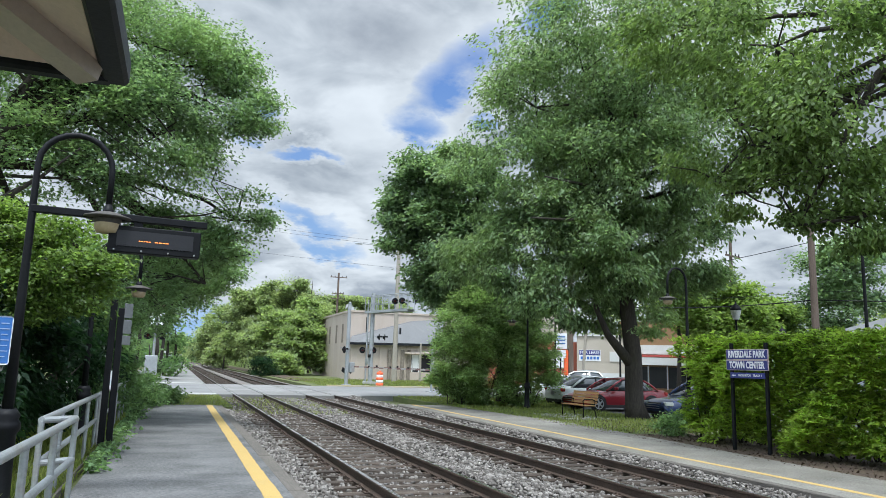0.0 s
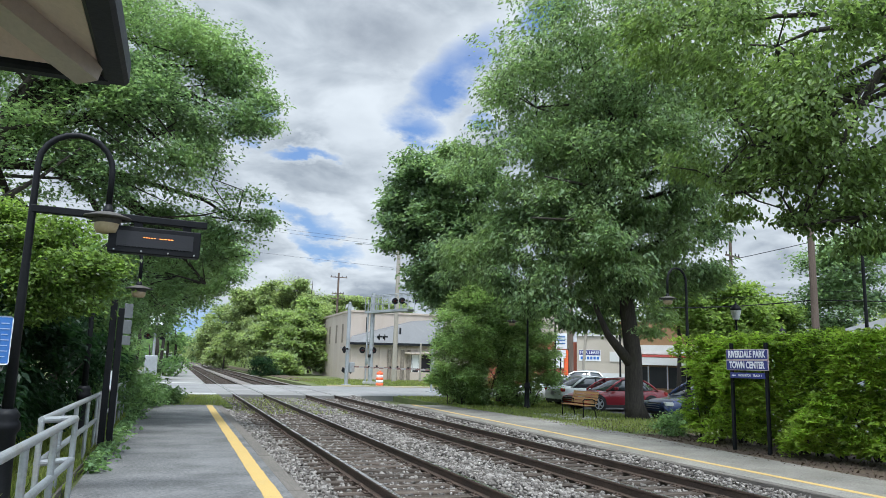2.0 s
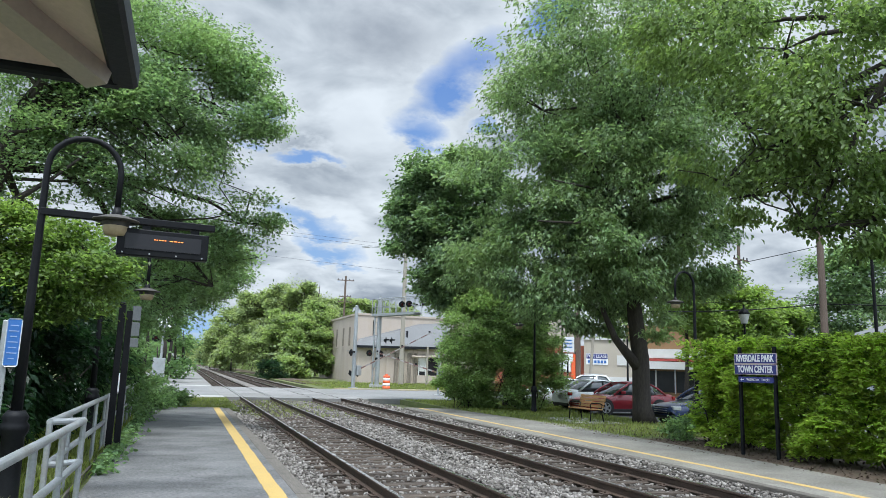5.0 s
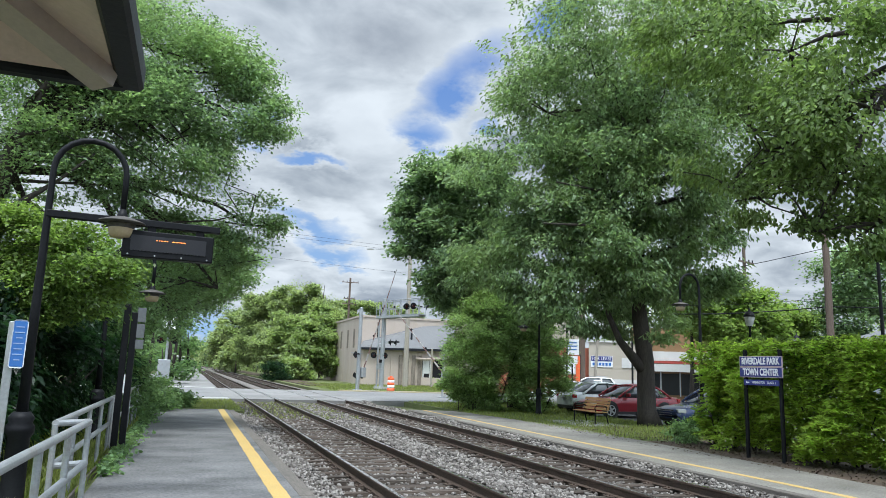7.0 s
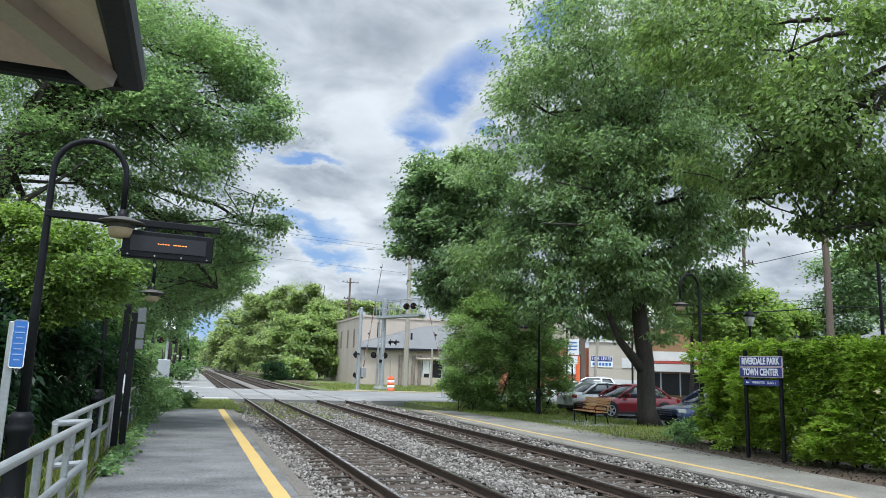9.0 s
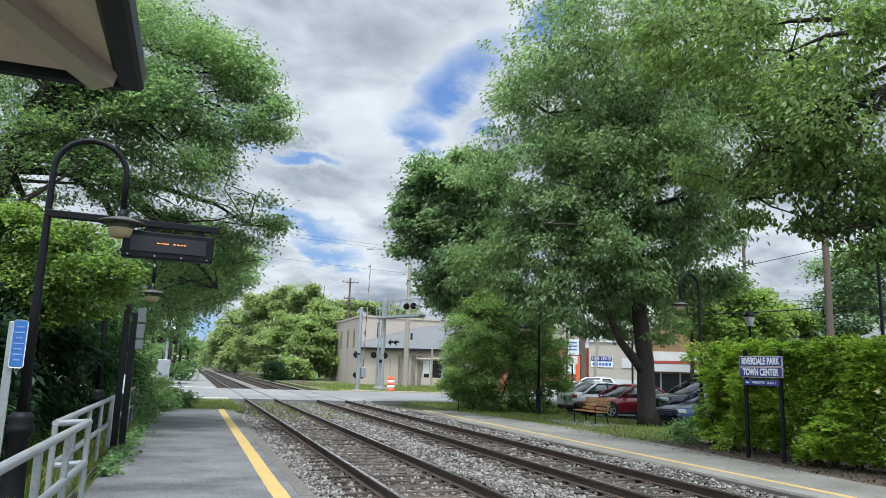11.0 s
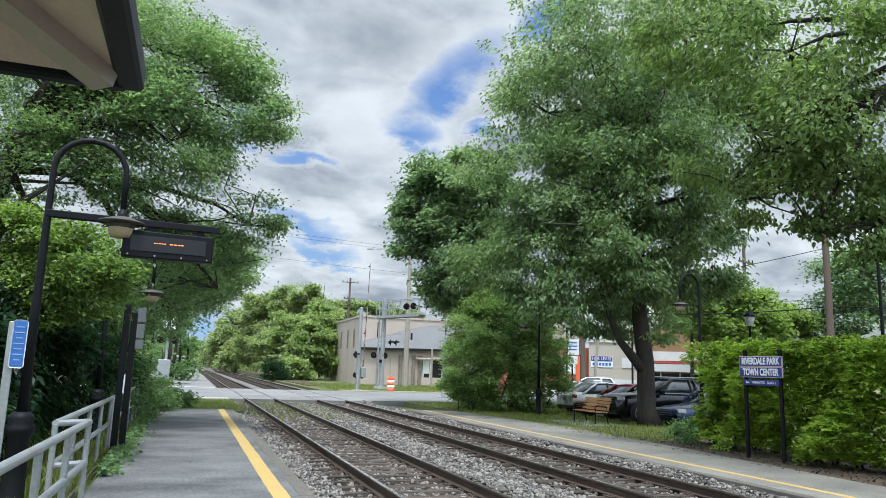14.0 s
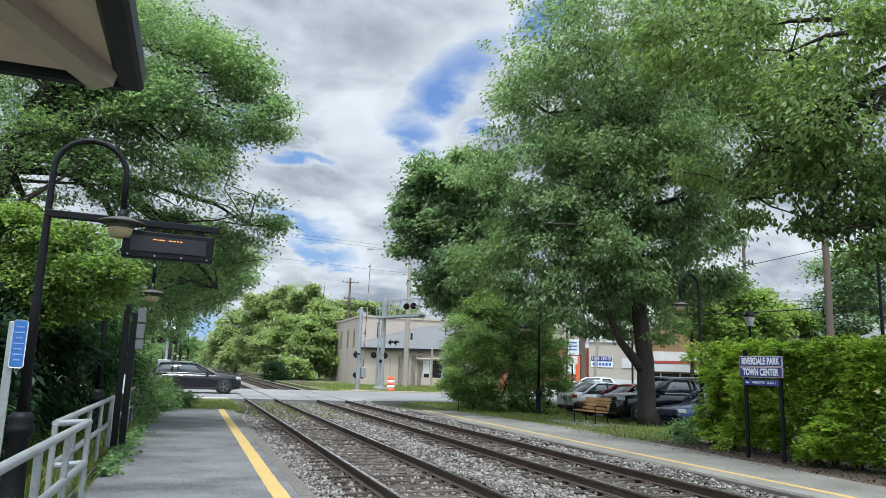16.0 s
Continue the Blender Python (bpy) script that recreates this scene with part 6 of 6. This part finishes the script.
        if suv:
            part("pillar", tube(B(), [(r1 + 0.62, s * w * 0.91, zb), (r1 + 0.6, s * w * 0.90, (zb + H) / 2), (r1 + 0.62, s * w * 0.78, H - 0.06)], 0.05, 6), coat, t)
            boxpart("belt_trim", ((f0 + r0) / 2 - 0.1, s * (w * 0.94), belt + 0.02), (f0 - r0 - 0.5, 0.05, 0.035), M_ALLOY, t, "chrome belt trim", 0, 0.008)
            cylpart("roof_rail", (r1 + 0.2, s * w * 0.72, H + 0.05), (f1 - 0.2, s * w * 0.72, H + 0.05), 0.022, M_ALLOY, t, seg=6)
    boxpart("grille", (h - 0.055, 0, hood - 0.30), (0.09, w * 0.9, 0.26), M_PLASTIC, t, "dark grille", 0, 0.02)
    for i in range(3):
        boxpart("grille_bar", (h - 0.005, 0, hood - 0.22 - i * 0.08), (0.03, w * 0.85, 0.022), M_ALLOY, t, "chrome bar")
    boxpart("bumper", (h - 0.08, 0, g + 0.13), (0.14, w * 1.45, 0.16), M_PLASTIC, t, "", 0, 0.04)
    boxpart("rear_bumper", (-h + 0.08, 0, g + 0.13), (0.16, w * 1.6, 0.18), M_PLASTIC, t, "", 0, 0.04)
    boxpart("number_plate", (-h + 0.03, 0, boot - 0.34), (0.06, 0.32, 0.16), M_SIGNWHITE, t)
    R = 0.39 if suv else 0.33
    wheels = []
    for xx in (h - 0.92, -h + 0.95):
        for s in (-1, 1):
            part("wheel_arch", cyl(B(), (xx, s * (w - 0.03), R), (xx, s * (w + 0.006), R), R + 0.065, R + 0.065, 24), M_PLASTIC, t, "dark wheel arch")
            hub = part("wheel", cyl(B(), (0, -0.03, 0), (0, 0.03, 0), 0.07, 0.07, 12), M_PLASTIC, t)
            hub.matrix_basis = pose(xx, s * (w - 0.06), R)
            prof2 = [(R * 0.66, -0.10), (R * 0.92, -0.11), (R, -0.07), (R, 0.07), (R * 0.92, 0.11), (R * 0.66, 0.10)]
            bm = lathe(B(), prof2, seg=24)
            bmesh.ops.rotate(bm, verts=bm.verts, matrix=Matrix.Rotation(radians(90), 3, "X"))
            part("tyre", bm, M_RUBBER, hub, "black tyre")
            bm = B()
            yy = s * 0.105
            for k in range(5):
                a = 2 * math.pi * k / 5
                box(bm, (math.cos(a) * R * 0.34, yy, math.sin(a) * R * 0.34), (R * 0.60, 0.03, 0.065), 0, 0, 0, -math.degrees(a))
            cyl(bm, (0, yy - s * 0.01, 0), (0, yy + s * 0.02, 0), 0.05, 0.05, 10)
            lz = [(R * 0.60, -0.012), (R * 0.68, -0.012), (R * 0.68, 0.012), (R * 0.60, 0.012)]
            r0s = [[(rr * math.cos(2 * math.pi * k / 20), yy + q, rr * math.sin(2 * math.pi * k / 20)) for k in range(20)] for rr, q in lz]
            vs = [[bm.verts.new(p) for p in ring] for ring in r0s]
            for i in range(4):
                for k in range(20):
                    bm.faces.new((vs[i][k], vs[i][(k + 1) % 20], vs[(i + 1) % 4][(k + 1) % 20], vs[(i + 1) % 4][k]))
            part("rim", bm, rims, hub, "five-spoke alloy rim")
            wheels.append((hub, hub.matrix_basis.copy()))
    return t, wheels


LOT = -0.1
M_DARKRIM = surf("dark_alloy_rim", (0.10, 0.10, 0.11), (0.2, 0.2, 0.21), 40, 3.0, 0.4, 0.0, metal=0.6)
car("sedan", "dark red sedan parked beside the silver one", P_RED, 4.6, 1.8, 1.45, pose(18.55, 27.85, LOT, 0, 0, 180), group="parked cars")
car("sedan", "silver sedan with red tail lamps parked in the lot", P_SILVER, 4.75, 1.84, 1.47, pose(19.5, 30.9, LOT, 0, 0, 0), group="parked cars")
car("sedan", "white sedan parked beyond the silver sedan", P_WHITE, 4.6, 1.8, 1.45, pose(19.6, 33.8, LOT, 0, 0, 0), group="parked cars")
car("sedan", "pale silver car parked near the bush", P_SILVER, 4.6, 1.8, 1.45, pose(20.0, 36.6, LOT, 0, 0, 180), group="parked cars")
car("sedan", "navy car with bright headlamps parked behind the maple", P_NAVY, 4.6, 1.8, 1.47, pose(19.1, 22.7, LOT, 0, 0, 180), group="parked cars")
car("suv", "white sport utility car parked by the red shop", P_WHITE, 4.7, 1.86, 1.68, pose(25.0, 42.6, LOT, 0, 0, 150), suv=True, group="parked cars")
LOT_SUV, LOT_WHEELS = car("suv", "black sport utility car pulling into the parking lot", P_BLACK, 4.8, 1.93, 1.76, pose(18.3, 25.35, LOT, 0, 0, 180), suv=True)
ROAD_SUV, ROAD_WHEELS = car("suv", "dark sport utility car driving over the crossing", P_BLACK, 4.95, 1.93, 1.70, pose(0, 44.2, GRADE, 0, 0, 0), suv=True, rims=M_DARKRIM)


# ---- low growth ----
def tufts(name, label, areas, n, size, material, seed, z=-0.07):
    rng = np.random.default_rng(seed)
    a = np.array(areas)
    k = rng.choice(len(a), n, p=(a[:, 2] - a[:, 0]) * (a[:, 3] - a[:, 1]) / ((a[:, 2] - a[:, 0]) * (a[:, 3] - a[:, 1])).sum())
    x = a[k, 0] + rng.random(n) * (a[k, 2] - a[k, 0])
    y = a[k, 1] + rng.random(n) * (a[k, 3] - a[k, 1])
    s = size * rng.uniform(0.5, 1.3, n)
    ang = rng.uniform(0, 6.28, n)
    wv = np.stack([np.cos(ang), np.sin(ang), 0 * ang], -1) * (s * 0.10)[:, None]
    lean = rng.normal(0, 0.35, (n, 3)) * s[:, None]
    lean[:, 2] = s
    base = np.stack([x, y, np.full(n, z - 0.01)], -1)
    v = np.stack([base - wv, base + wv, base + lean * 0.6 + wv * 0.6, base + lean], 1).reshape(-1, 3)
    ob = quads(name, v, np.arange(n * 4).reshape(-1, 4), material)
    tagged(ob, label, "grass", kind="stuff")


tufts("grass", "rough grass around the tracks and platforms", [(-1.0, 28.0, 2.1, 36.5), (11.5, 17.5, 17.0, 31), (11.4, 30.5, 20, 38)], 26000, 0.10, M_GRASSBLADE, 41)
tufts("grass", "grass behind the railing", [(-3.2, 5.0, -1.15, 28)], 9000, 0.22, M_GRASSBLADE, 42)
tufts("grass", "mown grass by the tan building", [(10.5, 54.2, 30, 75)], 16000, 0.16, M_GRASSBLADE, 43)
tufts("weeds", "thin weeds growing through the ballast near the crossing", [(2.0, 26, 6.2, 37.8)], 2400, 0.11, M_GRASSBLADE, 44, BED_Z + 0.08)


def creepers():
    rng = np.random.default_rng(45)
    n = 2600
    y = rng.uniform(11.5, 27.8, n)
    x = -1.1 + np.abs(rng.normal(0, 0.16, n)) * (0.6 + 0.5 * np.sin(y * 2.3) ** 2)
    p = np.stack([x, y, rng.uniform(0.0, 0.16, n)], -1)
    t = thing("ivy", "leafy creeper spreading over the platform edge", "creeper", kind="stuff")
    leaves("foliage", p, np.tile([0.6, 0, 0.2], (n, 1)), 0.085, M_LEAF_BUSH, t, rng, 0.0, 0.7)
    m = 2200
    p = np.stack([rng.uniform(11.2, 14.5, m), rng.uniform(4, 22, m), np.full(m, -0.045)], -1)
    t = thing("leaf_litter", "brown fallen leaves scattered along the platform back", "leaf litter", kind="stuff")
    leaves("litter", p, np.zeros((m, 3)), 0.06, M_MULCH, t, rng, 0.0, 0.6, 0.2)


creepers()


# ---- what moves ----
def motions():
    walk(SKY, [(0.0, pose(0, 0, 0, 0, 0, -0.75)), (16.0, pose(0, 0, 0, 0, 0, 0.75))])
    a1 = [(0, 0), (4.0, 0), (4.4, 3), (5.2, 26), (6.3, 56), (7.0, 66), (7.5, 71), (8.0, 73.5), (9.0, 78), (10.2, 85), (11.2, 88), (16, 88)]
    walk(ARM1, [(t, pose(0.1, 0.36, 1.5, 0, -a, 0)) for t, a in a1])
    a2 = [(0, 0), (4.0, 0), (4.4, 2), (5.2, 13), (6.3, 31), (7.0, 36), (7.8, 44), (9.0, 64), (10.2, 80), (11.2, 88), (16, 88)]
    walk(ARM2, [(t, pose(0.1, -0.24, 1.5, 0, -a, 0)) for t, a in a2])
    msg = [(0, 0.0, -0.03), (0.6, 0.03, 0.05), (1.2, -0.05, 0.045), (2.0, 0.05, 0.02), (3.0, 0.03, 0.035), (4.0, 0.06, 0.03), (6.5, 0.08, 0.03), (7.5, 0.0, 0.05), (8.2, 0.04, 0.02),
           (9.0, 0.06, 0.0), (11.5, 0.05, 0.01), (12.5, 0.04, 0.0), (13.3, 0.0, 0.05), (14.2, 0.02, 0.0), (15.0, -0.03, 0.04), (16.0, 0.0, 0.05)]
    walk(MESSAGE, [(t, pose(x, 0, z)) for t, x, z in msg])
    lot = [(0, 29.0), (8.0, 29.0), (9.3, 25.6), (10.4, 21.6), (11.3, 19.9), (11.8, 19.05), (12.5, 18.6), (13.5, 18.35), (16, 18.35)]
    walk(LOT_SUV, [(t, pose(x, 25.35, LOT, 0, 0, 180)) for t, x in lot])
    for hub, m in LOT_WHEELS:
        rows = []
        for (ta, xa), (tb, xb) in zip(lot, lot[1:]):
            n = max(1, math.ceil(abs(xb - xa) / 0.4))
            rows += [(ta + (tb - ta) * i / n, xa + (xb - xa) * i / n) for i in range(n)]
        rows.append(lot[-1])
        walk(hub, [(t, m @ pose(0, 0, 0, 0, math.degrees((29.0 - x) / 0.39), 0)) for t, x in rows])

    def road_x(t):
        return 0.48 + (t - 16.0) * 6.6

    walk(ROAD_SUV, [(t, pose(road_x(t), 44.2, GRADE)) for t in (0.0, 8.0, 14.0, 15.0, 15.5, 16.0)])
    for hub, m in ROAD_WHEELS:
        spin = [(0.0, 0.0)] + [(15.0 + i / 15, math.degrees(6.6 * i / 15 / 0.39)) for i in range(16)]
        walk(hub, [(t, m @ pose(0, 0, 0, 0, a, 0)) for t, a in spin])


motions()
